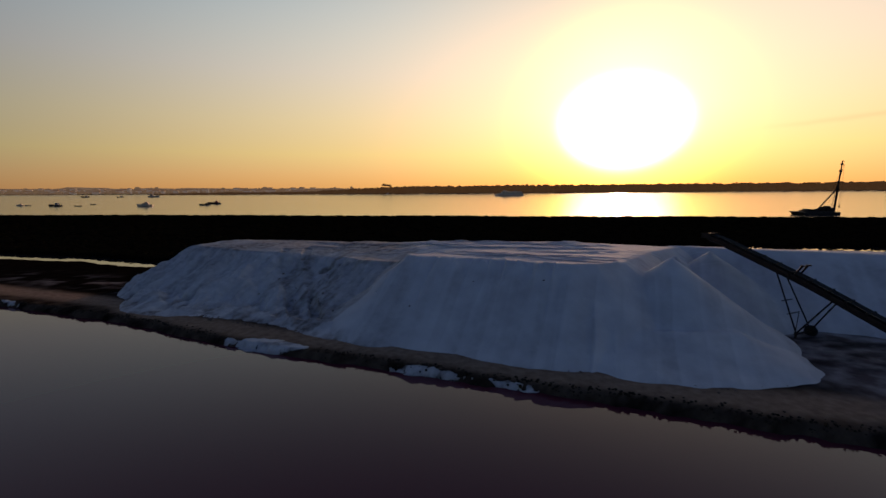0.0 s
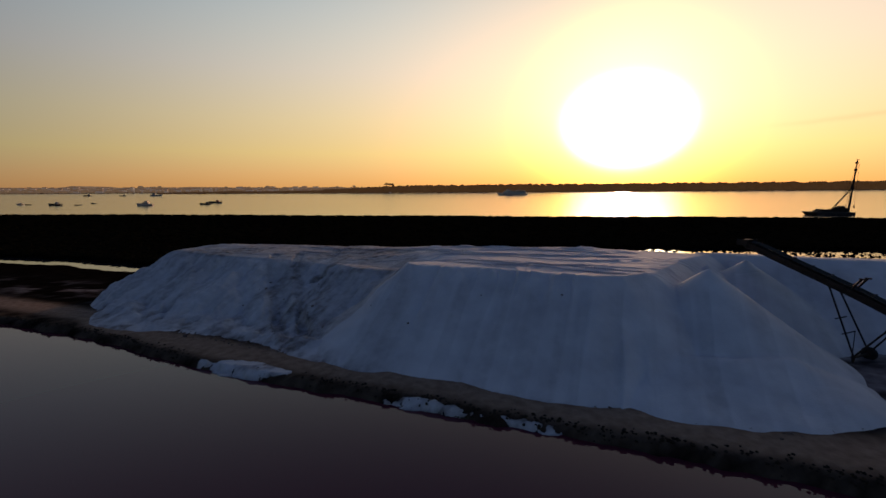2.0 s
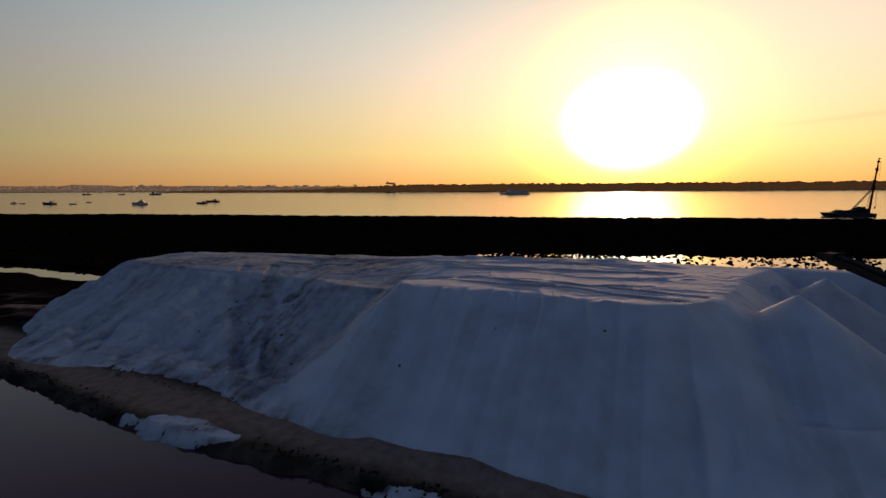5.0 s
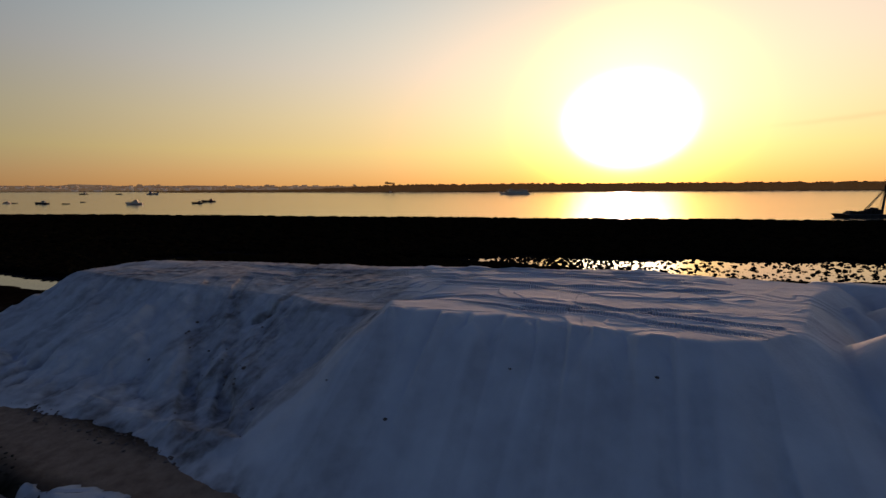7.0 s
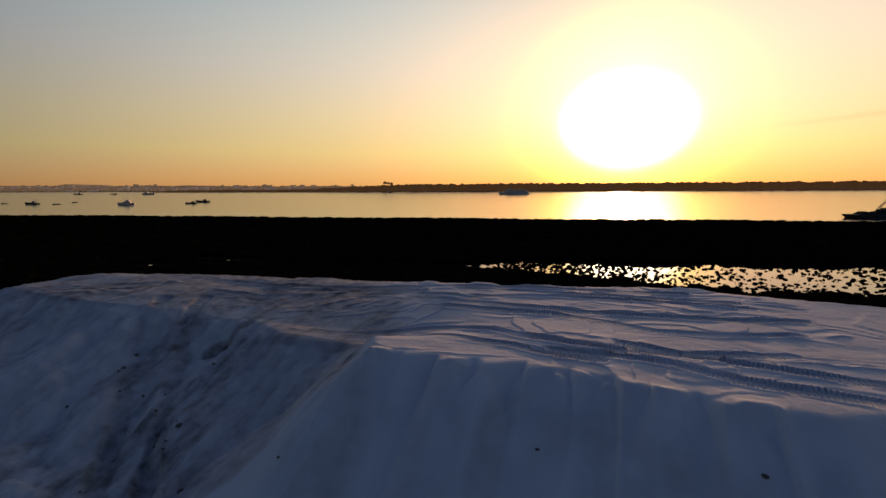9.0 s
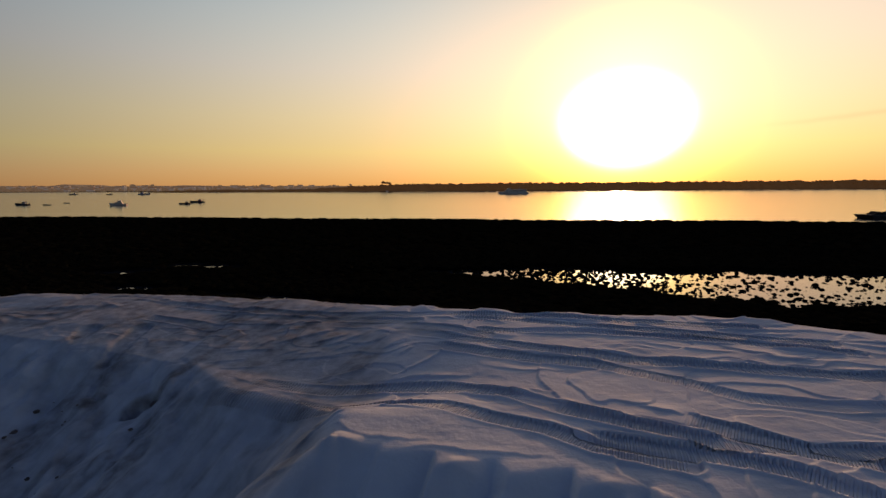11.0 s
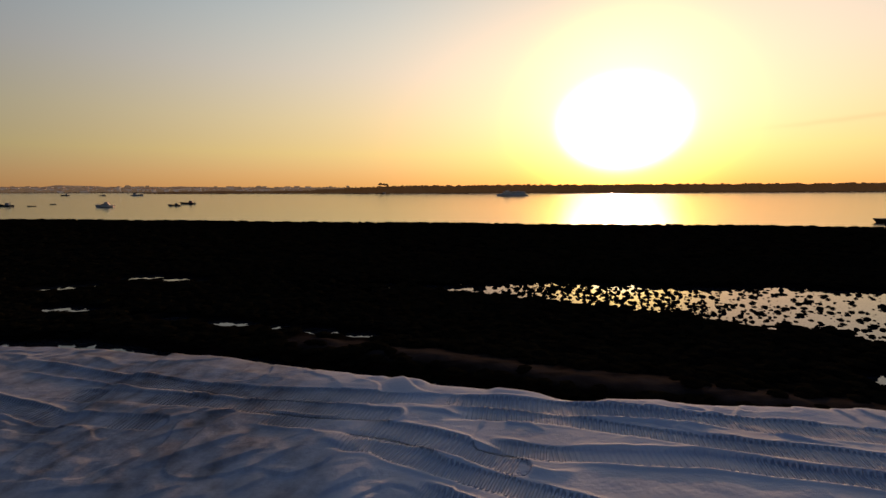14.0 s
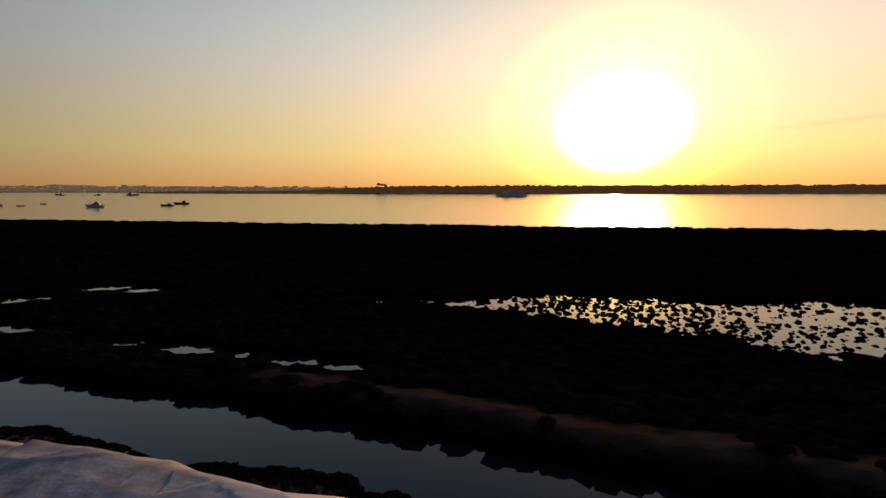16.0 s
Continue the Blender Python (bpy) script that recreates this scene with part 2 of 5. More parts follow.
def pond_mask(x, y):
    """1 in the open marsh ponds, 0 on the mud."""
    near = np.interp(x, [-2, 6, 13, 19, 24.4, 28.8, 32.4, 36, 60, 140], [94, 91, 87.4, 83.4, 80.6, 78.4, 75.1, 73, 69, 57])
    far = np.interp(x, [-2, 6, 13, 22, 32, 54, 90, 140], [95, 95, 97, 97.2, 94.6, 91.2, 86, 80])
    m = np.minimum(y - near, far - y) / 1.6
    m = m + 2.3 * fbm(x * 0.38, y * 0.62, 12, 5, 0.6)
    m = np.where(x < 6, np.minimum(m, (x + 2) / 6), m)
    m = np.minimum(m, (104 - x) / 6)

    # scattered puddles towards the large pond
    zone = smooth(-24, -14, x) * smooth(16, 8, x) * smooth(88, 91, y) * smooth(99, 97, y)
    sc = fbm(x * 1.0, y * 1.0, 55, 3) + 0.05 - 2 * (1 - zone)
    return np.maximum(np.maximum(m, sc * 4), slivers(x, y))


def slivers(x, y):
    """The narrow pools left lying in the marsh."""
    m = np.full(np.shape(x), -1.0)
    for cx, cy, a, b, tilt in ((-44.0, 96.3, 4.6, 2.1, 0.22), (-38.4, 102.2, 3.2, 2.2, 0.05), (-33.0, 100.8, 2.6, 2.0, 0), (-28.7, 99.8, 1.5, 1.5, 0), (-35.5, 85.4, 4.0, 1.4, -0.2), (-26.8, 82.5, 1.3, 0.9, -0.25),
                               (-22.6, 81.2, 2.4, 1.2, -0.25), (-16.2, 79.5, 3.3, 1.25, -0.27), (-11.6, 78.2, 1.5, 1.1, -0.27), (-7.3, 76.9, 2.3, 1.2, -0.35), (-3.7, 75.7, 1.8, 1.1, -0.35), (34.5, 64.8, 2.6, 1.35, -0.3), (31.5, 65.2, 1.4, 1.0, 0)):
        c, s = math.cos(tilt), math.sin(tilt)
        u, v = (x - cx) * c + (y - cy) * s, -(x - cx) * s + (y - cy) * c
        m = np.maximum(m, 1 - np.sqrt((u / a) ** 2 + (v / b) ** 2))
    return m


def ground_z(x, y):
    land = 0.5 + 0.10 * fbm(x * 0.15, y * 0.15, 1, 4) + 0.04 * fbm(x * 1.1, y * 1.1, 5, 3)
    z = land
    # the levee road beyond the creek, and rough marsh
    lev = creek_far(x) + 3.0
    z = z + (0.34 + 0.22 * fbm(x * 0.5, y * 0.8, 62, 4)) * np.exp(-((y - lev - 0.7 * vnoise(x * 0.12, 0 * x, 65)) / 1.7) ** 2) * smooth(-14, -6, x)
    marsh = smooth(3, 8, y - creek_far(x))
    z = z + marsh * (-0.22 + 0.08 * fbm(x * 0.6, y * 0.6, 8, 4))
    pond = pond_mask(x, y)
    z = np.where(y > 60, z - 0.75 * smooth(-0.12, 0.35, pond + 0.25 * fbm(x * 0.9, y * 0.9, 12, 3)), z)
    # creek bed
    z = z - 0.28 * smooth(-26, -36, x) * np.exp(-((y - creek_near(x) + 1.5) / 4.0) ** 2)
    inside = np.minimum(y - creek_near(x), creek_far(x) - y)
    z = z + (-0.75 - land) * smooth(-0.8, 0.6, inside) * (1 - smooth(14, 24, x))
    # brine pan
    d = pan_shore(x) - y
    z = z + (-0.7 - land) * smooth(-0.75, 0.5, d + 0.2 * fbm(x * 0.9, y * 0.9, 13, 3)) * smooth(-120, -110, y)
    # bay
    b = np.minimum(y - bay_shore(x), far_shore(x) - y)
    z = z + (-1.6 - z) * smooth(-1.2, 1.0, b)
    return np.where(y > far_shore(x) - 1, np.maximum(z, 0.6), z)


def axis(knots):
    """Coordinates with a step per stretch: (start, step), ..., (end, 0)."""
    out = []
    for (a, s), (b, _) in zip(knots, knots[1:]):
        out.append(np.linspace(a, b, max(2, int(round((b - a) / s)) + 1))[:-1])
    return np.concatenate(out + [[knots[-1][0]]])


def ground_material():
    """Dry brown track earth, dark wet mud and salt-streaked yard, blended by noise and height."""
    mat = bpy.data.materials.new("earth_and_mud")
    mat.use_nodes = True
    nt = mat.node_tree
    N, L = nt.nodes.new, nt.links.new
    b = nt.nodes["Principled BSDF"]
    b.inputs["Roughness"].default_value, b.inputs["Specular IOR Level"].default_value = 1.0, 0.0
    at = N("ShaderNodeAttribute")
    at.attribute_name = "cover"
    co = N("ShaderNodeTexCoord").outputs["Object"]

    def nz(s, d=5):
        n = N("ShaderNodeTexNoise")
        n.inputs["Scale"].default_value, n.inputs["Detail"].default_value = s, d
        L(co, n.inputs["Vector"])
        return n.outputs[0]

    def ramp(fac, a, b2, c1, c2):
        r = N("ShaderNodeValToRGB")
        r.color_ramp.elements[0].position, r.color_ramp.elements[1].position = a, b2
        r.color_ramp.elements[0].color, r.color_ramp.elements[1].color = (*c1, 1), (*c2, 1)
        L(fac, r.inputs[0])
        return r.outputs[0]

    def mix(f, a, c):
        n = N("ShaderNodeMix")
        n.data_type = "RGBA"
        L(f, n.inputs["Factor"]), L(a, n.inputs["A"]), L(c, n.inputs["B"])
        return n.outputs["Result"]

    sep = N("ShaderNodeSeparateColor")
    L(at.outputs["Color"], sep.inputs[0])
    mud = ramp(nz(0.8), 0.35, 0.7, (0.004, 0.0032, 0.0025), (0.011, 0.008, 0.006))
    road = ramp(nz(1.7), 0.3, 0.7, (0.22, 0.145, 0.10), (0.34, 0.24, 0.17))
    salt = ramp(nz(0.7), 0.35, 0.70, (0.13, 0.10, 0.095), (0.36, 0.325, 0.32))
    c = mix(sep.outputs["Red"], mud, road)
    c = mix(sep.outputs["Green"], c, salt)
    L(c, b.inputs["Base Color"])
    bn = N("ShaderNodeBump")
    bn.inputs["Strength"].default_value, bn.inputs["Distance"].default_value = 1.0, 0.05
    L(nz(4.0, 6), bn.inputs["Height"])
    L(bn.outputs[0], b.inputs["Normal"])
    return mat


def build_ground():
    xs = axis([(-4600, 400), (-600, 60), (-180, 6), (-90, 0.9), (-50, 0.45), (62, 1.0), (120, 6), (200, 40), (600, 400), (4600, 0)])
    ys = axis([(-600, 60), (-130, 10), (-10, 1.0), (14, 0.28), (48, 0.5), (56, 0.3), (104, 0.7), (130, 2.0), (180, 1.2), (235, 12), (300, 100), (1060, 20), (1560, 300), (4700, 0)])
    X, Y = np.meshgrid(xs, ys)
    Z = ground_z(X, Y)
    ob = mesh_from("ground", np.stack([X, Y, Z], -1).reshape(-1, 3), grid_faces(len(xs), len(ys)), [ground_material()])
    # cover: red = dry trodden earth, green = salt-stained yard
    toe = np.interp(X, [-60, -34, -28, -21.6, -13, -5.5, 0, 5.5, 10.5, 14.4, 18, 21, 25, 60], [60, 50, 44, 41, 37, 34.2, 32, 29, 26.8, 25.1, 23.7, 23.4, 23, 10])
    mid = (pan_shore(X) + 0.8 + toe) / 2
    road = np.exp(-((Y - mid - 0.3 + 0.35 * fbm(X * 0.4, Y * 0.4, 60, 3)) / 1.8) ** 4)
    bank = 0.30 * smooth(-0.4, 0.1, Y - pan_shore(X)) * smooth(0.5, -0.5, Y - mid) * smooth(-0.6, 0.3, fbm(X * 0.7, Y * 1.2, 69, 4)) * smooth(-60, -50, X)
    road = np.maximum(road, bank)
    lev = np.exp(-((Y - creek_far(X) - 3.0 + 0.5 * fbm(X * 0.4, Y * 0.4, 61, 3)) / 1.7) ** 4) * smooth(-13, -6, X) * 0.10 * smooth(-0.9, 0.1, fbm(X * 0.25, Y * 1.3, 67, 4))
    yard = smooth(21, 29, X + 3 * fbm(X * 0.2, Y * 0.4, 62, 3)) * smooth(-1, 3, Y - pan_shore(X)) * smooth(60, 50, Y)
    left = smooth(-30, -36, X) * smooth(-70, -45, X) * np.exp(-((Y - toe - 4.0) / 3.0) ** 2) * smooth(-0.1, 0.4, fbm(X * 0.35, Y * 0.7, 63, 4))
    flat = smooth(4, -2, X) * smooth(-24, -20, X) * smooth(4.5, 3.0, creek_near(X) - Y) * smooth(58, 60, Y) * smooth(0.05, 0.35, fbm(X * 0.25, (Y + 0.3 * X) * 1.1, 68, 4)) * (Y < creek_near(X) + 0.6)
    col = np.zeros((X.size, 4), np.float32)
    col[:, 0] = np.clip(np.maximum(road, lev), 0, 1).ravel()
    col[:, 1] = np.clip(yard * smooth(-0.7, 0.1, fbm(X * 0.25, Y * 0.6, 64, 4)) + 0.8 * left + 0.55 * flat + 0.5 * lev, 0, 1).ravel()
    col[:, 3] = 1
    a = ob.data.color_attributes.new("cover", "FLOAT_COLOR", "POINT")
    a.data.foreach_set("color", col.ravel())
    tagged(ob, "dark marsh mud and brown trodden earth banks", "ground", kind="structure")


build_ground()


def water(name, xs, y0, y1, mat, label, z=0.0):
    v = [(x, y0(x), z) for x in xs] + [(x, y1(x), z) for x in xs]
    n = len(xs)
    f = [(i, i + 1, n + i + 1, n + i) for i in range(n - 1)]
    return tagged(mesh_from(name, v, f, [mat], False), label, "water", kind="structure")


XS = list(range(-120, 121, 4))
cut = lambda x: float(np.interp(x, [-160, -45, -20, 0, 20, 120], [93, 56, 46, 36, 27, 0]))
water("water_pan", [-600] + XS + [600], lambda x: -125.0, cut, M_PAN, "still pinkish brine in the evaporation pan")
water("water_creek", XS, cut, lambda x: 150.0, M_CREEK, "still tidal water in creek and marsh ponds")
water("water_bay", [-4500, -124] + XS + [124, 4500], lambda x: 151.0 if abs(x) < 122 else 60.0, lambda x: 1700.0, M_BAY, "calm bay water shining in low sun", -0.05)


# ---- the salt heap ----
REPOSE = math.tan(radians(36.5))


def seg_dist(x, y, pts):
    """Distance to an open polyline, and the length along it."""
    best, along, run = np.full(np.shape(x), 1e9), np.zeros(np.shape(x)), 0.0
    for (ax, ay), (bx, by) in zip(pts, pts[1:]):
        dx, dy = bx - ax, by - ay
        ln = math.hypot(dx, dy)
        t = np.clip(((x - ax) * dx + (y - ay) * dy) / ln**2, 0, 1)
        d = np.hypot(x - ax - t * dx, y - ay - t * dy)
        along = np.where(d < best, run + t * ln, along)
        best = np.minimum(best, d)
        run += ln
    return best, along


def inside(x, y, poly):
    r = np.zeros(np.shape(x), bool)
    for (ax, ay), (bx, by) in zip(poly, poly[1:] + poly[:1]):
        hit = ((ay > y) != (by > y)) & (x < (bx - ax) * (y - ay) / (by - ay + 1e-9) + ax)
        r ^= hit
    return r


def mesa(x, y, poly, top, slope=REPOSE, wobble=0.0):
    """A flat-topped tip of loose salt over an outline."""
    d, _ = seg_dist(x, y, poly + poly[:1])
    d = np.where(inside(x, y, poly), -d, d) + wobble
    # a slightly rounded brink
    k = 0.14
    return top - slope * (0.5 * (d + np.sqrt(d * d + k * k)) - 0.5 * k * 0.6)


def cone(x, y, cx, cy, top, slope=REPOSE):
    return top - slope * (np.hypot(x - cx, y - cy) ** 2 + 0.006) ** 0.5


MAIN = [(-0.85, 40.1), (2.0, 38.9), (4.6, 38.3), (6.9, 37.4), (8.6, 36.2), (10.5, 35.2), (12.6, 34.4), (14.6, 34.3), (17.4, 35.5), (19.8, 37.9), (22.4, 41.0), (25.0, 43.0), (27.0, 44.4),
        (22, 46.9), (18.6, 48.8), (15, 50.5), (10, 51.1), (6.6, 51.3), (2.6, 52.7), (0, 54.2), (-3, 55.5), (-6, 56.6), (-9, 57.5), (-9.6, 49.0), (-5.8, 45.3), (-3.0, 44.3), (-1.5, 43.1), (-1.05, 42.2), (-0.95, 41.2)]
LEFT = [(-29.0, 54.4), (-24.0, 52.6), (-18.0, 51.0), (-14.3, 50.0), (-9.6, 48.3), (-6.0, 46.0), (-3, 48), (-5, 56.4), (-12, 58.2), (-20, 58.3), (-26, 57.9)]
RIGHT = [(28.5, 44.6), (32, 43.0), (36, 41.0), (44, 37.4), (60, 31.5), (80, 24), (81, 26), (60, 34), (44, 40), (36, 42.4), (30, 45.0), (27, 46.0)]
# crawler tracks on the top: each a run of one track
NEAR_TRACKS = [
    [(-0.7, 50.3), (0.8, 49.7), (2.4, 48.4), (4.7, 47.1), (6.3, 46.1), (7.8, 45.7), (9.1, 45.0), (10.8, 44.5), (13, 43.9), (16, 43.2), (19, 42.9)],
    [(1.5, 47.8), (3.9, 46.2), (5.5, 45.3), (7.6, 44.7), (8.8, 43.9), (10.2, 43.0), (11.3, 41.9), (13.5, 41.2), (17, 41.0)],
    [(-5.5, 46.4), (-3.7, 45.7), (-1.9, 45.1), (0.3, 44.5), (2.1, 43.7), (4.0, 42.6), (5.9, 41.2), (7.3, 40.4), (8.8, 39.6), (11.3, 39.1), (15, 38.8)],
    [(-7, 45.8), (-4.9, 44.9), (-3.0, 44.1), (-0.8, 42.9), (2.0, 42.0), (3.3, 41.1), (4.8, 40.4), (5.8, 39.5), (7.6, 38.7)],
]
BRINK_TRACKS = [
    [(5.6, 40.0), (7.2, 39.4), (8.7, 38.9), (10.0, 38.3), (11.0, 37.3), (12.0, 36.5), (13.4, 35.8), (15.0, 34.9)],
    [(8.6, 40.9), (9.6, 40.1), (10.5, 39.4), (12.2, 38.3), (13.8, 37.4), (15.3, 36.6), (16.8, 36.0)],
]
FAR_TRACKS = [
    [(2.4, 50.9), (6, 50.1), (9, 49.0), (11.8, 48.2), (15, 47.2), (18, 46.3)],
    [(3.5, 49.1), (5.1, 48.6), (8.7, 48.2), (10.9, 47.5), (14.4, 46.6), (18, 45.2)],
    [(2.6, 51.6), (5.5, 50.9), (8.2, 50.4), (12.7, 49.3), (16.3, 48.4)],
    [(-14, 56.2), (-11.4, 55.5), (-6.7, 54.1), (-1.5, 52.9), (2.6, 51.6)],
    [(-10.7, 54.0), (-6.1, 53.1), (-2.4, 52.3), (1.0, 51.1)],
    [(-3.2, 51.9), (-1.5, 51.3), (0.1, 50.7), (2.0, 49.7), (4.2, 48.2)],
    [(-14.3, 54.0), (-9.8, 52.4), (-6.3, 51.8)],
]
TRACKS = NEAR_TRACKS + BRINK_TRACKS + FAR_TRACKS
# lone keen ridges left by the blade's corner
RIDGES = [[(-6.0, 49.6), (-4.8, 50.2), (-3.1, 51.1)], [(-3.9, 49.6), (-2.2, 50.2)], [(-3.0, 49.1), (-1.5, 50.1)], [(-5.2, 48.6), (-3.8, 49.1)],
          [(-4.8, 48.5), (-2.9, 48.6)], [(-2.8, 48.5), (-1.9, 49.1)], [(-5.3, 48.1), (-3.6, 48.1), (-2.1, 48.1)], [(-8.2, 48.2), (-6.2, 48.4)], [(-7.9, 49.1), (-5.4, 49.2)],
          [(-1.0, 50.4), (0.2, 49.6), (1.1, 49.0)], [(-7.5, 47.6), (-5.3, 47.6)], [(-6.5, 49.4), (-5.7, 50.4)], [(-7.4, 49.4), (-7.1, 50.2)], [(0.3, 47.1), (1.0, 47.9)], [(-0.5, 48.1), (0.4, 48.8), (1.0, 48.6)]]
# the two wheel lanes of the machines' ramp
LANES = [[(-16.2, 52.5), (-15.7, 49.5), (-14.9, 46.9), (-13.3, 43.4), (-11.9, 40.0), (-10.7, 37.6)],
         [(-13.6, 52.5), (-13.0, 49.0), (-12.2, 47.0), (-10.9, 43.0), (-9.8, 39.6), (-8.7, 36.9)]]
# tops of the loads along the front brink
BRINK = [(2.2, 38.65, 6.08), (3.3, 38.2, 6.16), (4.9, 38.0, 6.2), (5.8, 37.6, 6.25), (7.3, 37.0, 6.24), (8.6, 36.0, 6.28), (9.5, 35.75, 6.2), (10.5, 35.05, 6.25),
         (12.1, 34.6, 6.28), (13.1, 34.55, 6.2), (14.7, 34.8, 6.15)]


def crest(v, width):
    return np.maximum(0, 1 - np.abs(v) / width)


def load_teeth(x, y):
    """Across the front's fall line: how far through each tipped load a point lies, and that load's own number."""
    c = (x - 0.45 * (y - 38)) * 0.62
    c = c + 0.35 * vnoise(c * 0.8, 0 * c + 5, 171) + 0.10 * vnoise(c * 1.5, y * 0.25, 172)
    k = np.floor(c)
    f = c - k
    return np.minimum(f / 0.82, (1 - f) / 0.18), lattice(173)[(k.astype(int) * 7) % 256, 3]


def heap_z(x, y):
    wob = 0.30 * fbm(x * 0.35, y * 0.35, 71, 3)
    # tipped loads along the front brink spread as flutes down the face
    tooth, _ = load_teeth(x, y)
    flute = (0.16 + 0.6 * (tooth - 0.5)) * smooth(43, 38.5, y) * smooth(-1, 1.5, x) * smooth(13, 10.5, x + 0.3 * (y - 34))
    main = mesa(x, y, MAIN, 6.25 - 0.32 * smooth(3, -4, x) * smooth(41.5, 45, y), REPOSE + 0.22 * smooth(46.5, 50, y) + 0.14 * smooth(0.0, 1.0, -0.5 * (x + 0.9) + 0.86 * (y - 40.0)) * smooth(0, -2, x), wob * 0.4 + flute)
    # the corner load, a fan whose keen edge stands before the recess
    main = np.maximum(main, cone(x, y, -0.9, 40.0, 6.36, 0.725) + 0.05 * vnoise(np.arctan2(x + 0.9, 40.0 - y) * 7, 0 * x, 76) * smooth(0.5, 3, np.hypot(x + 0.9, y - 40)))
    d, _ = seg_dist(x, y, LEFT + LEFT[:1])
    d = np.where(inside(x, y, LEFT), -d, d) + 0.5 * wob + 0.35 * fbm((x + 0.4 * y) * 0.25, (y - 0.4 * x) * 0.06, 74, 3)
    steep = 0.60 + 0.12 * smooth(-24, -30, x) + 0.6 * smooth(-0.5, 1.0, y - np.interp(x, [-26, -20, -12, -5, -3], [58.1, 58.5, 58.4, 56.8, 55.8]))
    left = np.maximum(5.85 - 0.12 * smooth(-17, -9, x) - steep * np.maximum(d, -0.2), 1.40 - 0.23 * np.maximum(d - 7.2, 0) - 0.28 * np.maximum(-30 - x, 0) - 3.0 * np.maximum(y - np.interp(x, [-30, -24, -14, -5], [53, 51, 48, 45]), 0))
    right = mesa(x, y, RIGHT, 6.2, REPOSE, wob)
    h = np.maximum(np.maximum(main, left), right)
    # loads tipped over the front brink, each a cone of its own
    for bx, by, top in BRINK:
        near = (np.abs(x - bx) < 16) & (y < by + 2.5)
        c = cone(x[near], y[near], bx, by, top - 0.05, REPOSE * 0.985)
        c = c + 0.05 * vnoise(np.arctan2(x[near] - bx, by - y[near]) * 9, 0 * c + bx, 73) * smooth(6.2, 4.5, c)
        h[near] = np.maximum(h[near], c)
    # a crumbling lip along the front brink
    d, run = seg_dist(x, y, MAIN[:9])
    h = h + 0.17 * crest(d + 0.1, 0.55) * smooth(-0.15, 0.55, vnoise(run * 0.85, 0 * run + 2, 192)) * smooth(5.3, 5.9, h)
    # newest cones under the conveyor, the loads tipped along the front brink, the low skirts
    for c in ((20.9, 34.5, 6.75), (28.3, 41.0, 6.3), (25.2, 41.4, 5.8), (16.2, 36.4, 6.2)):
        h = np.maximum(h, cone(x, y, *c))
    low, _ = seg_dist(x, y, [(14.6, 30.0), (16.5, 28.9), (19.0, 28.2), (22.4, 28.3)])
    h = np.maximum(h, 2.5 - 0.48 * np.sqrt(low * low + 0.03) + 0.12 * vnoise(x * 0.6, y * 0.6, 79))
    # ramp cut by machines at the left of the front
    r, _ = seg_dist(x, y, [(-13.9, 47.6), (-12.2, 43.4), (-9.6, 37.0)])
    h = h - 0.30 * np.exp(-(r / 2.0) ** 2) * smooth(0.2, 1.2, h)
    lane = np.minimum(seg_dist(x, y, LANES[0])[0], seg_dist(x, y, LANES[1])[0])
    h = h - (0.13 + 0.22 * smooth(42.5, 42.2, y + 0.3 * vnoise(x * 0.8, y * 0.8, 181))) * smooth(0.55, 0.30, lane + 0.12 * vnoise(x * 1.7, y * 1.7, 182)) * smooth(0.5, 1.3, h)
    # trampled apron at the foot of the ramp
    low, _ = seg_dist(x, y, [(-26.0, 45.2), (-20.5, 42.2), (-14.5, 39.6), (-9.8, 37.2), (-5.6, 35.6)])
    h = np.maximum(h, 0.98 - 0.38 * low + 0.14 * fbm(x * 1.1, y * 1.1, 187, 4))
    # lumpy, dug-over left face
    lump = fbm((x + 0.3 * y) * 0.55, y * 0.30, 77, 4) + 0.5 * np.abs(fbm((x + 0.3 * y) * 0.9, y * 0.5, 177, 4)) - 0.15
    fall_line = fbm((x - 0.45 * y) * 0.85, (y + 0.45 * x) * 0.10, 178, 4)
    p = vnoise((x + 0.3 * y) * 0.42, (y - 0.2 * x) * 0.33, 179) * 1.9
    bench = (p - np.floor(p)) ** 2
    back = np.interp(x, [-29, -20, -9, 0, 8], [57.9, 58.3, 57.5, 54.2, 51.4])
    rough = smooth(-6, -9, x) * smooth(0.3, 1.4, h) * smooth(6.1, 5.2, h) * smooth(back - 2.5, back - 5, y)
    h = h + rough * (0.65 * lump + 0.55 * fall_line + 0.10 * bench)
    groove = fbm((x - 0.62 * y) * 0.9, (0.62 * x + y) * 0.06, 191, 4, 0.6)
    h = h + 0.16 * groove * smooth(-10.5, -8.5, x) * smooth(-0.2, 0.6, -0.5 * (x + 0.9) + 0.86 * (y - 40.0)) * smooth(5.9, 5.2, h) * smooth(1, -1, x) * smooth(0.4, 1.2, h)
    # a dark pit near its brink
    u, v = (x + 10.2) * 0.94 + (y - 46.9) * 0.34, -(x + 10.2) * 0.34 + (y - 46.9) * 0.94
    h = h - 0.9 * smooth(1.0, 0.55, np.hypot(u / 0.85, v / 0.62) + 0.25 * fbm(x * 1.5, y * 1.5, 183, 3))
    # the toe runs out
    h = h + 0.30 * smooth(1.7, 0.2, h) * smooth(-12, -5, x)
    # the left of the top falls a little towards the front, away from the sun
    # and sinks towards its back
    d, run = seg_dist(x, y, MAIN[13:23] + [(-14.5, 58.3)])
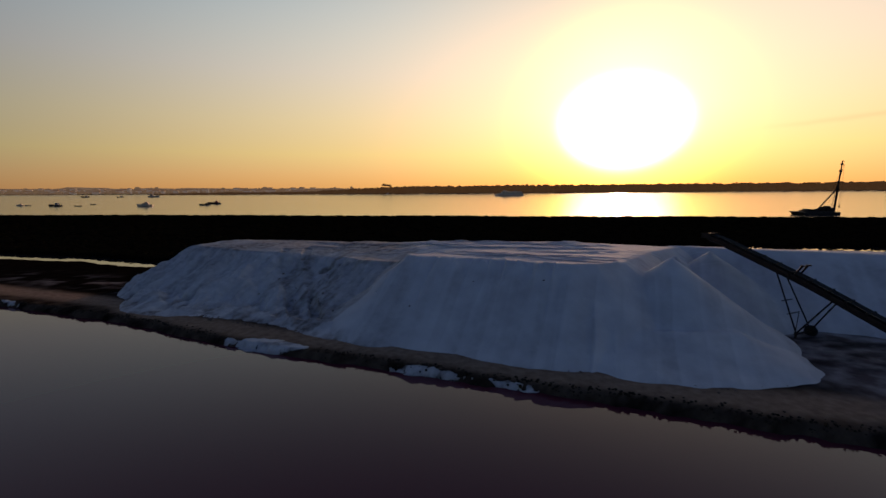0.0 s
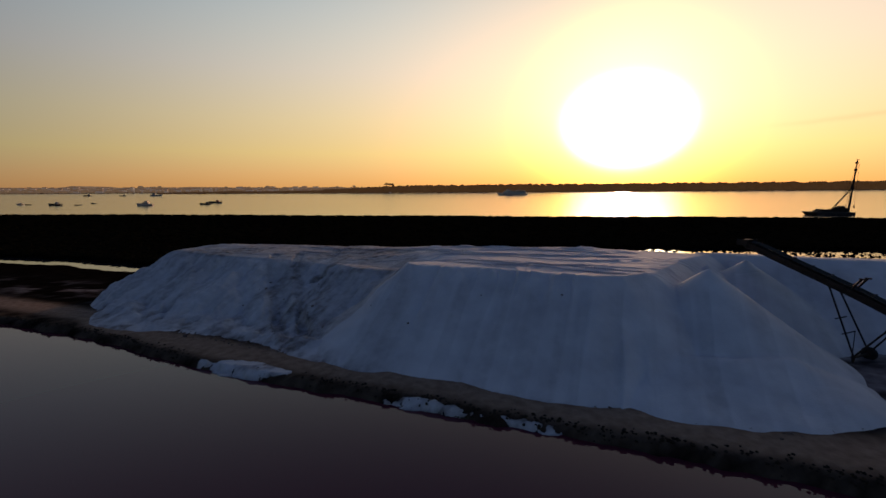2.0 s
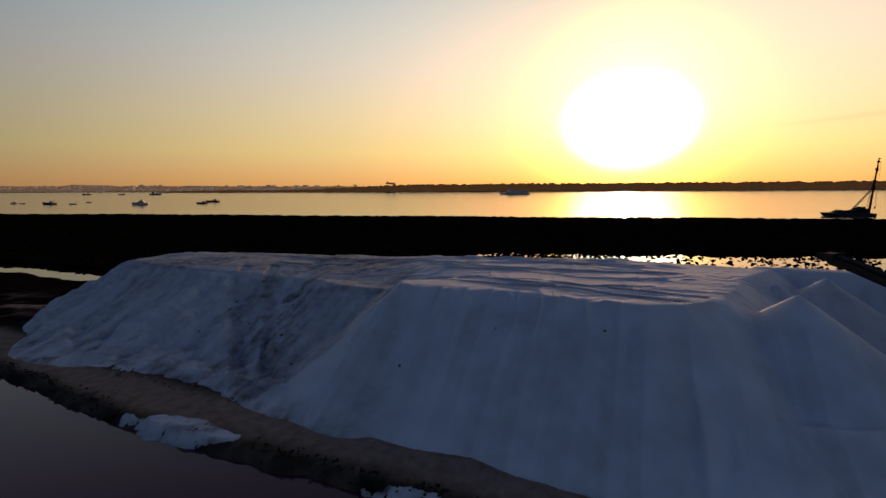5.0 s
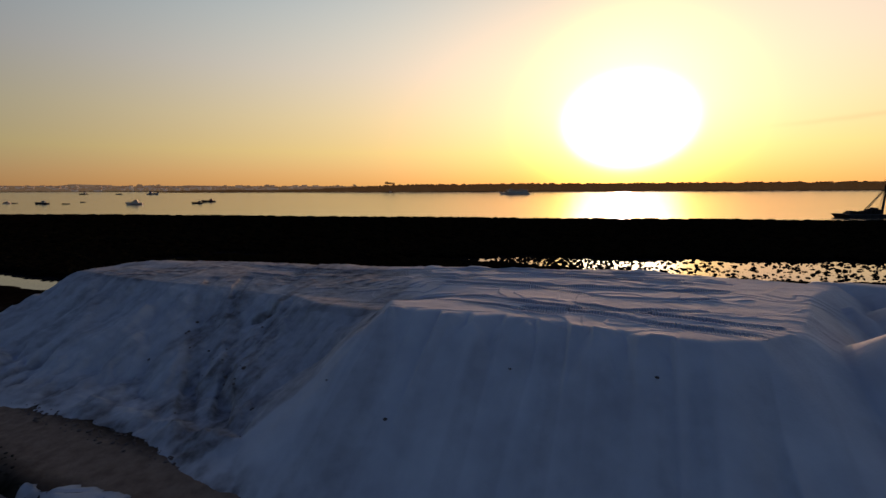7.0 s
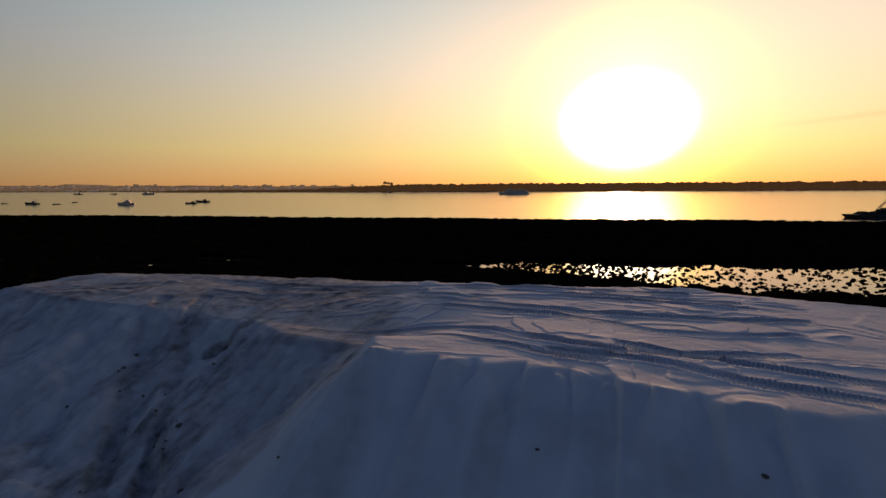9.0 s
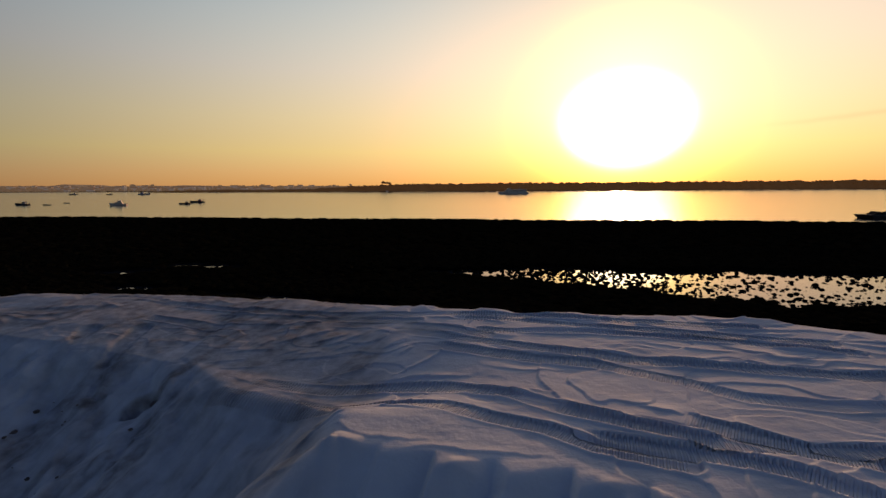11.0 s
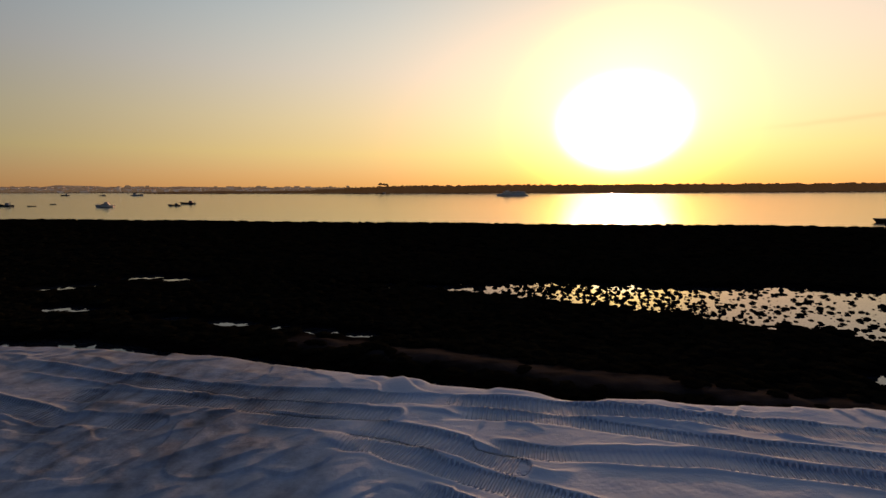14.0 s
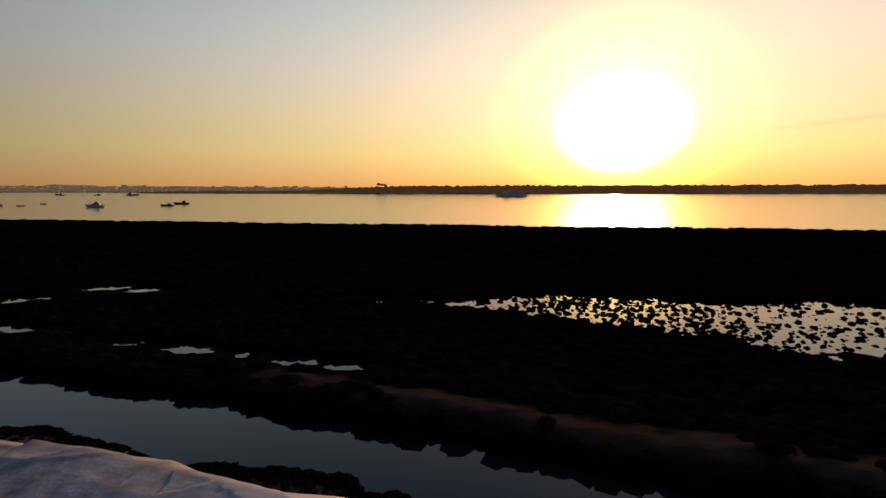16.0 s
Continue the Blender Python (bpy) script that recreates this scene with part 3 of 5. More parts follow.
    h = h + 0.13 * np.maximum(0, 1 - d / 0.9) * smooth(-0.1, 0.6, vnoise(run * 0.55, 0 * run + 3, 193)) * smooth(5.0, 5.6, h)
    h = h - 0.12 * smooth(4.5, 0.2, back - y) * smooth(5, 0, x) * smooth(-24, -14, x) * smooth(4.0, 5.2, h)
    return h - 0.07 * smooth(4, -3, x) * smooth(back - 5, back - 2, y) * smooth(4.5, 5.5, h) - 0.115 * np.clip(back - 1 - y, 0, 8) * smooth(6, -3, x) * smooth(1.5, 5.3, h) * np.maximum(smooth(41.3, 44.0, y), smooth(-3, -6, x))


def windrows(x, y):
    """Low sharp ridges spilled off a dozer's blade: steep on one side, trailing off on the other."""
    z = np.zeros(np.shape(x))
    rng = np.random.RandomState(83)
    for line in RIDGES:
        d, s = seg_dist(x, y, line)
        (ax, ay), (bx, by) = line[0], line[-1]
        ln = math.hypot(bx - ax, by - ay)
        v = (-(x - ax) * (by - ay) + (y - ay) * (bx - ax)) / ln
        d = d + 0.02 * vnoise(s * 3, 0 * s + ax, 89)
        prof = np.where(v < 0, np.maximum(0, 1 - d / 0.055), np.maximum(0, 1 - d / 1.0) ** 1.4)
        z = np.maximum(z, 0.085 * prof * np.minimum(1, 3.5 * np.minimum(s, ln * 1.02 - s).clip(0) / ln))
    for k in range(240):
        cx, cy = rng.uniform(-27, 20), rng.uniform(36.5, 58.5)
        ln, hh, wd = rng.uniform(1.2, 5.5), rng.uniform(0.03, 0.085), rng.uniform(0.045, 0.07)
        turn = radians(rng.normal(-22, 10) if rng.rand() < (0.45 if cx < 3 else 0.8) else rng.normal(22, 14))
        bend, flip, trail = rng.normal(0, 0.06), (1 if rng.rand() < 0.3 else -1), rng.uniform(5, 11)
        hh = hh * (0.35 if -8.5 < cx < 1.5 and 46.5 < cy < 51 else 1.0)
        near = (np.abs(x - cx) < ln) & (np.abs(y - cy) < ln)
        if not near.any():
            continue
        dx, dy = x[near] - cx, y[near] - cy
        c, s = math.cos(turn), math.sin(turn)
        u, v = dx * c + dy * s, -dx * s + dy * c
        v = flip * (v - bend * u * u + 0.14 * vnoise(u * 0.9 + 7 * k, 0 * u, 84) + 0.04 * vnoise(u * 4 + 7 * k, 0 * u, 85))
        prof = np.where(v > 0, np.maximum(0, 1 - v / wd), np.maximum(0, 1 + v / (trail * wd)) ** 1.6)
        z[near] = np.maximum(z[near], hh * prof * np.maximum(0, 1 - (2 * u / ln) ** 2))
    return z


def top_relief(x, y, h):
    """Blade marks, spill ridges and crawler prints on the level top."""
    top = smooth(4.7, 5.6, h) * smooth(34.0, 36.0, y + 0 * x)
    w1, w2 = fbm(x * 0.21, y * 0.21, 81, 3), fbm(x * 0.25 + 40, y * 0.25, 82, 3)
    u, v = x + 1.6 * w1, y + 1.6 * w2
    # direction of dozing, right and towards the front
    a, b = u * 0.92 - v * 0.39, u * 0.39 + v * 0.92
    swell = 0.07 * fbm(a * 0.13, b * 0.30, 83, 3) + 0.02 * fbm(a * 0.5, b * 1.1, 84, 4)
    ridge = windrows(x, y)
    # cut plates: one side steep, the other flat
    p = vnoise(a * 0.22 + 5, b * 0.42, 87) * 1.8
    plate = 0.04 * (p - np.floor(p)) ** 1.4
    z = swell + ridge + plate
    grain = 0.014 * fbm(x * 2.6, y * 2.6, 88, 3)
    for i, t in enumerate(TRACKS):
        d, s = seg_dist(x, y, t)
        d = d + 0.07 * vnoise(s * 0.5, 0 * s, 90 + i)
        on = smooth(0.38, 0.32, d) * smooth(0, 0.8, s)
        z = z * (1 - 0.75 * on) - 0.05 * on
        side = crest(d - 0.41, 0.11) * (0.04 + 0.05 * vnoise(s * 0.6, 0 * s, 130 + i)) * smooth(0, 1, s)
        z = z + side
    return (z - 0.08) * top + grain


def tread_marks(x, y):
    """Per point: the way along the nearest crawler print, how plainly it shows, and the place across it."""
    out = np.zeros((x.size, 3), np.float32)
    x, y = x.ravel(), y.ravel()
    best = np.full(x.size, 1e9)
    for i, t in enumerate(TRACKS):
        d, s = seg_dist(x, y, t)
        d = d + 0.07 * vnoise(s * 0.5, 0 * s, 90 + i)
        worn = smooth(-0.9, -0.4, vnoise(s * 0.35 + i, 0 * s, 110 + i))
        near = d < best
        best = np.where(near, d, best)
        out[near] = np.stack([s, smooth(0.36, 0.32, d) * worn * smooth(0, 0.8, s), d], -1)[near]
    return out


def salt_material():
    mat = bpy.data.materials.new("sea_salt")
    mat.use_nodes = True
    nt = mat.node_tree
    N, L = nt.nodes.new, nt.links.new
    b = nt.nodes["Principled BSDF"]
    b.inputs["Roughness"].default_value, b.inputs["Specular IOR Level"].default_value = 0.85, 0.25
    co = N("ShaderNodeTexCoord").outputs["Object"]
    at = N("ShaderNodeAttribute")
    at.attribute_name = "dirt_shade"

    def nz(s, d=5):
        n = N("ShaderNodeTexNoise")
        n.inputs["Scale"].default_value, n.inputs["Detail"].default_value = s, d
        L(co, n.inputs["Vector"])
        return n.outputs[0]

    def ramp(fac, a, b2, c1, c2):
        r = N("ShaderNodeValToRGB")
        r.color_ramp.elements[0].position, r.color_ramp.elements[1].position = a, b2
        r.color_ramp.elements[0].color, r.color_ramp.elements[1].color = (*c1, 1), (*c2, 1)
        L(fac, r.inputs[0])
        return r.outputs[0]

    clean = ramp(nz(0.5), 0.3, 0.7, (0.64, 0.605, 0.60), (0.78, 0.745, 0.73))
    brown = ramp(nz(1.4), 0.35, 0.65, (0.125, 0.10, 0.09), (0.27, 0.225, 0.205))
    mul = N("ShaderNodeMath")
    mul.operation, mul.use_clamp = "MULTIPLY", True
    L(at.outputs["Fac"], mul.inputs[0])
    r2 = ramp(nz(1.6, 8), 0.30, 0.66, (0.45, 0.45, 0.45), (1, 1, 1))
    L(r2, mul.inputs[1])
    mx = N("ShaderNodeMix")
    mx.data_type = "RGBA"
    L(mul.outputs[0], mx.inputs["Factor"]), L(clean, mx.inputs["A"]), L(brown, mx.inputs["B"])
    bn = N("ShaderNodeBump")
    bn.inputs["Strength"].default_value, bn.inputs["Distance"].default_value = 1.0, 0.012
    L(nz(9.0, 8), bn.inputs["Height"])
    # fine scrapes along the way the blade went, on the level parts
    mp = N("ShaderNodeMapping")
    mp.inputs["Rotation"].default_value, mp.inputs["Scale"].default_value = (0, 0, radians(23)), (1.1, 3.2, 1.0)
    L(co, mp.inputs[0])
    scrape = N("ShaderNodeTexNoise")
    scrape.inputs["Scale"].default_value, scrape.inputs["Detail"].default_value, scrape.inputs["Roughness"].default_value = 1.0, 6.0, 0.6
    L(mp.outputs[0], scrape.inputs["Vector"])
    geo, gz = N("ShaderNodeNewGeometry"), N("ShaderNodeSeparateXYZ")
    L(geo.outputs["True Normal"], gz.inputs[0])
    level = N("ShaderNodeMapRange")
    level.inputs["From Min"].default_value, level.inputs["From Max"].default_value = 0.90, 0.97
    L(gz.outputs["Z"], level.inputs["Value"])
    b3 = N("ShaderNodeBump")
    b3.inputs["Distance"].default_value = 0.022
    L(level.outputs["Result"], b3.inputs["Strength"]), L(scrape.outputs[0], b3.inputs["Height"]), L(bn.outputs[0], b3.inputs["Normal"])
    # crawler grousers: bars across each print
    tr = N("ShaderNodeAttribute")
    tr.attribute_name = "tread"
    sp = N("ShaderNodeSeparateXYZ")
    L(tr.outputs["Vector"], sp.inputs[0])

    def m(op, a, c):
        n = N("ShaderNodeMath")
        n.operation = op
        for i, v in enumerate((a, c)):
            if isinstance(v, (int, float)):
                n.inputs[i].default_value = v
            else:
                L(v, n.inputs[i])
        return n.outputs[0]

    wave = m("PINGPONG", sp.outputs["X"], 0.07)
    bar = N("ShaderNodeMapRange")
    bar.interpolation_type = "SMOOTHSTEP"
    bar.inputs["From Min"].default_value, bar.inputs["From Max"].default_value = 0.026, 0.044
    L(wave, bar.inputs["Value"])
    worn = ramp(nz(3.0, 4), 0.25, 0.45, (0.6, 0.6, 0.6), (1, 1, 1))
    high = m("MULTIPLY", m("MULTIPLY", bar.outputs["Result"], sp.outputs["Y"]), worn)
    # brown between the bars: the grooves' shade put into the colour
    groove_shade = N("ShaderNodeMix")
    groove_shade.data_type = "RGBA"
    L(m("MULTIPLY", m("SUBTRACT", sp.outputs["Y"], high), 0.16), groove_shade.inputs["Factor"]), L(mx.outputs["Result"], groove_shade.inputs["A"]), L(brown, groove_shade.inputs["B"])
    L(groove_shade.outputs["Result"], b.inputs["Base Color"])
    b2 = N("ShaderNodeBump")
    b2.inputs["Strength"].default_value, b2.inputs["Distance"].default_value = 1.0, 0.10
    L(high, b2.inputs["Height"]), L(b3.outputs[0], b2.inputs["Normal"])
    L(b2.outputs[0], b.inputs["Normal"])
    return mat


M_SALT = salt_material()


def build_heap():
    xs = axis([(-42, 0.3), (-26, 0.14), (-15, 0.08), (-9, 0.05), (17, 0.12), (31, 0.3), (90, 0)])
    ys = axis([(14, 0.22), (34, 0.08), (38, 0.05), (55, 0.08), (59, 0.2), (70, 0)])
    X, Y = np.meshgrid(xs, ys)
    h = heap_z(X, Y)
    h = h + top_relief(X, Y, h)
    toe = 0.18 * fbm(X * 0.8, Y * 0.8, 79, 4)
    g = 0.30
    Z = np.where(h + toe > g, h, g - 0.6 * np.clip(g - h - toe, 0, 2))
    keep = (Z > -0.25) & (Y > pan_shore(X) + 1.0)
    f = grid_faces(len(xs), len(ys))
    f = f[keep.ravel()[f].any(1)]
    used = np.unique(f)
    remap = np.full(X.size, -1)
    remap[used] = np.arange(len(used))
    ob = mesh_from("salt_mound", np.stack([X, Y, Z], -1).reshape(-1, 3)[used], remap[f], [M_SALT])
    # dirt on the machines' ramp and the toe of the dug-over left face; dark brown in the pit
    r, _ = seg_dist(X, Y, [(-14.2, 52), (-13.9, 47.6), (-12.2, 43.4), (-9.6, 37.0)])
    lane = np.minimum(seg_dist(X, Y, LANES[0])[0], seg_dist(X, Y, LANES[1])[0]) + 0.16 * fbm(X * 1.2, Y * 1.2, 184, 3)
    dirt_shade = smooth(0.75, 0.15, lane) * (0.30 + 0.62 * smooth(42.6, 41.0, Y)) * smooth(-0.9, 0.1, fbm(X * 0.6, Y * 0.3, 78, 3)) + 0.22 * np.exp(-(r / 1.8) ** 2)
    # brown streaks over an even darkening, down the recess and the dug-over face
    fall = X - 0.62 * Y
    along = 0.62 * X + Y
    streak = fbm(fall * 0.75, along * 0.07, 185, 5, 0.65)
    beyond = smooth(0.25, 0.6, -0.5 * (X + 0.9) + 0.86 * (Y - 40.0) + 0.1 * vnoise(X * 1.3, Y * 1.3, 175))
    dirt_shade = dirt_shade + (0.36 + 0.30 * smooth(-0.35, 0.35, streak)) * smooth(-10.5, -8.5, X) * smooth(0.5, -1.0, X) * smooth(6.05, 5.5, h) * beyond
    # last term: even darkening of the top's left, shade put into the colour
    dirt_shade = dirt_shade + (0.27 + 0.36 * smooth(-0.2, 0.3, streak)) * smooth(-7, -10, X) * smooth(6.1, 5.5, h) + 0.30 * smooth(2, -8, X) * smooth(5.0, 5.6, h)
    pu, pv = (X + 10.2) * 0.94 + (Y - 46.9) * 0.34, -(X + 10.2) * 0.34 + (Y - 46.9) * 0.94
    dirt_shade = dirt_shade + 1.3 * smooth(1.15, 0.6, np.hypot(pu / 0.85, pv / 0.62) + 0.3 * fbm(X * 1.5, Y * 1.5, 183, 3))
    # grey streaks, darker loads and a darker wedge down the front, and broad grey patches
    cross = X + 0.42 * (38 - Y)
    face = smooth(5.9, 5.0, h) * smooth(-8, -5, X)
    tooth, turn = load_teeth(X, Y)
    sector = np.arctan2(X + 0.9, 40.0 - Y)
    dirt_shade = dirt_shade + face * 0.22 * turn * smooth(0.0, 0.5, tooth) * smooth(1, 3, X)
    dirt_shade = dirt_shade + face * 0.20 * smooth(-0.56, -0.50, sector + 0.03 * vnoise(X, Y, 174)) * smooth(0.30, -0.25, sector)
    dirt_shade = dirt_shade + face * (0.12 * smooth(-0.1, 0.6, fbm(cross * 1.3, Y * 0.10, 188, 4)) + 0.08 * smooth(-0.1, 0.5, fbm(cross * 0.35, Y * 0.15, 189, 3)))
    # rubble dug out beside it
    dirt_shade = dirt_shade + 0.6 * smooth(0.1, 0.35, fbm(X * 2.0, Y * 2.0, 186, 3)) * np.exp(-(((X + 9.9) / 1.0) ** 2 + ((Y - 43.6) / 1.3) ** 2))
    dirt_shade = dirt_shade + 0.9 * smooth(1.3, 0.35, h) * smooth(-1, -8, X) * smooth(-0.2, 0.25, fbm(X * 0.6, Y * 0.6, 80, 4))
    dirt_shade = dirt_shade + 0.5 * smooth(0.55, 0.3, h) + 0.22 * smooth(1, -9, X) * smooth(5.0, 5.7, h) * smooth(-0.8, 0.4, fbm(X * 0.3, Y * 0.5, 180, 4))
    a = ob.data.attributes.new("dirt_shade", "FLOAT", "POINT")
    a.data.foreach_set("value", np.clip(dirt_shade, 0, 1).ravel()[used].astype(np.float32))
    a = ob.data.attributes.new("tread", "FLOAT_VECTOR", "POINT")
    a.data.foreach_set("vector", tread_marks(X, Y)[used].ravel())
    tagged(ob, "long flat-topped heap of white sea salt scored by crawler tracks", "salt heap")


build_heap()


# ---- conveyor ----
def build_conveyor():
    ob = thing("belt_conveyor", (30.8, 32.4, 0.4), "rusty steel belt conveyor on wheels tipping salt", "conveyor")
    ob.matrix_world = pose(30.8, 32.4, 0.0, 0, 0, CONV_TURN)
    # local +y runs up to the head
    line = CONV
    yy = np.linspace(line[0][0], line[-1][0], 29)
    zz = np.interp(yy, [p[0] for p in line], [p[1] for p in line])
    zz = np.convolve(np.r_[zz[0], zz[0], zz, zz[-1], zz[-1]], np.ones(5) / 5, "valid")
    w = 0.5
    for side in (-1, 1):
        bm = bmesh.new()
        for x0, x1 in ((0.0, 0.02),):
            top = [bm.verts.new((side * (w + x0), yy[i], zz[i] + 0.02)) for i in range(29)]
            bot = [bm.verts.new((side * (w + x0), yy[i], zz[i] - 0.34)) for i in range(29)]
            for i in range(28):
                bm.faces.new((top[i], top[i + 1], bot[i + 1], bot[i]))
        plate = part("side_plate", bm, M_STEEL, ob)
        md = plate.modifiers.new("thick", "SOLIDIFY")
        md.thickness = 0.03
        for dz in (0.03, -0.35):
            bm = bmesh.new()
            ring = [[bm.verts.new((side * (w + 0.04) + 0.05 * cx, yy[i], zz[i] + dz + 0.05 * cz)) for cx, cz in ((-1, -1), (1, -1), (1, 1), (-1, 1))] for i in range(29)]
            for p, q in zip(ring, ring[1:]):
                for j in range(4):
                    bm.faces.new((p[j], q[j], q[(j + 1) % 4], p[(j + 1) % 4]))
            bm.faces.new(ring[0]), bm.faces.new(ring[-1])
            part("chord_rail", bm, M_STEEL, ob)
        for i in range(2, 28, 3):
            bm = bmesh.new()
            box(bm, (0.05, 0.07, 0.34), (side * (w + 0.04), yy[i], zz[i] - 0.16))
            part("stiffener", bm, M_STEEL, ob)
    bm = bmesh.new()
    for i in range(28):
        a, b2 = (yy[i], zz[i]), (yy[i + 1], zz[i + 1])
        for lo, hi in ((0.10, 0.15), (-0.28, -0.24)):
            vs = [bm.verts.new((x, q[0], q[1] + dz)) for q in (a, b2) for x, dz in ((-0.42, hi + 0.08), (0, lo), (0.42, hi + 0.08))]
            bm.faces.new((vs[0], vs[1], vs[4], vs[3]))
            bm.faces.new((vs[1], vs[2], vs[5], vs[4]))
    belt = part("belt", bm, M_RUBBER, ob, "worn black rubber belt")
    mod = belt.modifiers.new("thick", "SOLIDIFY")
    mod.thickness = 0.03
    for i in range(1, 28, 2):
        bm = bmesh.new()
        rod(bm, (-0.56, yy[i], zz[i] + 0.12), (0.56, yy[i], zz[i] + 0.12), 0.07, n=8)
        box(bm, (0.06, 0.10, 0.30), (-0.56, yy[i], zz[i] + 0.10))
        box(bm, (0.06, 0.10, 0.30), (0.56, yy[i], zz[i] + 0.10))
        part("idler", bm, M_DARKSTEEL, ob)
    for y0, z0, r, nm in ((yy[-1], zz[-1], 0.30, "head_drum"), (yy[0], zz[0], 0.28, "tail_drum")):
        bm = bmesh.new()
        rod(bm, (-0.55, y0, z0 - 0.10), (0.55, y0, z0 - 0.10), r * 0.75, n=16)
        part(nm, bm, M_DARKSTEEL, ob)
    bm = bmesh.new()
    box(bm, (1.1, 0.5, 0.06), (0, yy[-1] + 0.3, zz[-1] + 0.28), bevel=0.01)
    box(bm, (0.06, 0.9, 0.5), (-0.6, yy[-1] + 0.3, zz[-1] + 0.1), bevel=0.01)
    box(bm, (0.06, 0.9, 0.5), (0.6, yy[-1] + 0.3, zz[-1] + 0.1), bevel=0.01)
    part("head_hood", bm, M_DARKSTEEL, ob)
    zt = lambda y: float(np.interp(y, yy, zz))
    for side in (-1, 1):
        bm = bmesh.new()
        rod(bm, (side * 0.95, 0, 0.9), (side * 0.5, 2.1, zt(2.1) - 0.34), 0.06, n=8)
        part("front_leg", bm, M_STEEL, ob)
        bm = bmesh.new()
        rod(bm, (side * 0.95, 0, 0.9), (side * 0.45, -1.9, zt(-1.9) - 0.34), 0.06, n=8)
        part("rear_strut", bm, M_STEEL, ob)
        bm = bmesh.new()
        rod(bm, (side * 0.36, 0.9, zt(0.9)), (side * 0.36, 0.35, zt(0.9) + 0.85), 0.08, n=6)
        box(bm, (0.16, 0.34, 0.09), (side * 0.36, 0.3, zt(0.9) + 0.87))
        part("guide_post", bm, M_STEEL, ob)
        if side < 0:
            bm = bmesh.new()
            rod(bm, (-0.95, 0, 1.0), (-1.0, 0, 0.32), 0.14, 0.04, n=8)
            part("prop_foot", bm, M_STEEL, ob, "pointed steel foot")
            continue
        bm = bmesh.new()
        vs = rod(bm, (side * 0.82, 0, 0.85), (side * 1.12, 0, 0.85), 0.46, n=24)
        bmesh.ops.bevel(bm, geom=[e for e in bm.edges if e.calc_length() > 0.05 and len(e.link_faces) == 2 and e.calc_face_angle(0) > 1], offset=0.06, segments=2, affect="EDGES")
        wheel = part("wheel", bm, M_RUBBER, ob, "black rubber tyre")
        bm = bmesh.new()
        rod(bm, (side * 0.80, 0, 0.85), (side * 1.15, 0, 0.85), 0.20, n=12)
        part("rim", bm, M_STEEL, wheel)
    bm = bmesh.new()
    rod(bm, (-1.1, 0, 0.85), (1.1, 0, 0.85), 0.08)
    part("axle", bm, M_STEEL, ob)
    for k, (ya, za) in enumerate(((0.85, 2.35), (1.4, 3.35))):
        bm = bmesh.new()
        wd = 0.95 - 0.45 * ya / 2.1
        rod(bm, (-wd, ya, za * 0.95), (wd, ya, za * 0.95), 0.05, n=6)
        if k == 0:
            rod(bm, (-0.9, 0.1, 1.0), (wd, ya, za * 0.95), 0.035, n=6)
        part("cross_brace", bm, M_STEEL, ob)
    return ob


CONV_TURN = 20.9
CONV = [(-9.8, 1.0), (-3.65, 3.45), (-1.5, 4.43), (1.15, 5.44), (4.25, 6.51), (8.2, 7.88)]
build_conveyor()


# ---- scrub of the salt marsh ----
def clumps(name, pos, rad, hgt, sides, mat, seed, label, category, parent=None, rough=0.3):
    """Many small uneven tufts in one mesh."""
    rng = np.random.RandomState(seed)
    n = len(pos)
    ang = np.arange(sides) * 2 * math.pi / sides
    rows = []
    for k, (h, r) in enumerate(((-0.15, 0.85), (0.45, 1.0), (0.85, 0.55))):
        j = 1 + rough * (rng.rand(n, sides) - 0.5) * 2
        a = ang + rng.rand(n, 1) * 6.28
        x = pos[:, 0, None] + np.cos(a) * rad[:, None] * r * j
        y = pos[:, 1, None] + np.sin(a) * rad[:, None] * r * j
        z = pos[:, 2, None] + hgt[:, None] * h * (1 + rough * (rng.rand(n, sides) - 0.5))
        rows.append(np.stack([x, y, z], -1))
    top = pos + np.stack([(rng.rand(n) - 0.5) * rad * 0.5, (rng.rand(n) - 0.5) * rad * 0.5, hgt], -1)
    v = np.concatenate([*rows, top[:, None]], 1)
    per = 3 * sides + 1
    f = []
    for i in range(sides):
        j = (i + 1) % sides
        for k in (0, 1):
            f += [(k * sides + i, k * sides + j, (k + 1) * sides + j), (k * sides + i, (k + 1) * sides + j, (k + 1) * sides + i)]
        f.append((2 * sides + i, 2 * sides + j, 3 * sides))
    f = (np.array(f)[None] + (np.arange(n) * per)[:, None, None]).reshape(-1, 3)
    ob = mesh_from(name, v.reshape(-1, 3), f, [mat], False)
    tagged(ob, label, category, kind="stuff")
    if parent:
        ob.parent = parent
    return ob


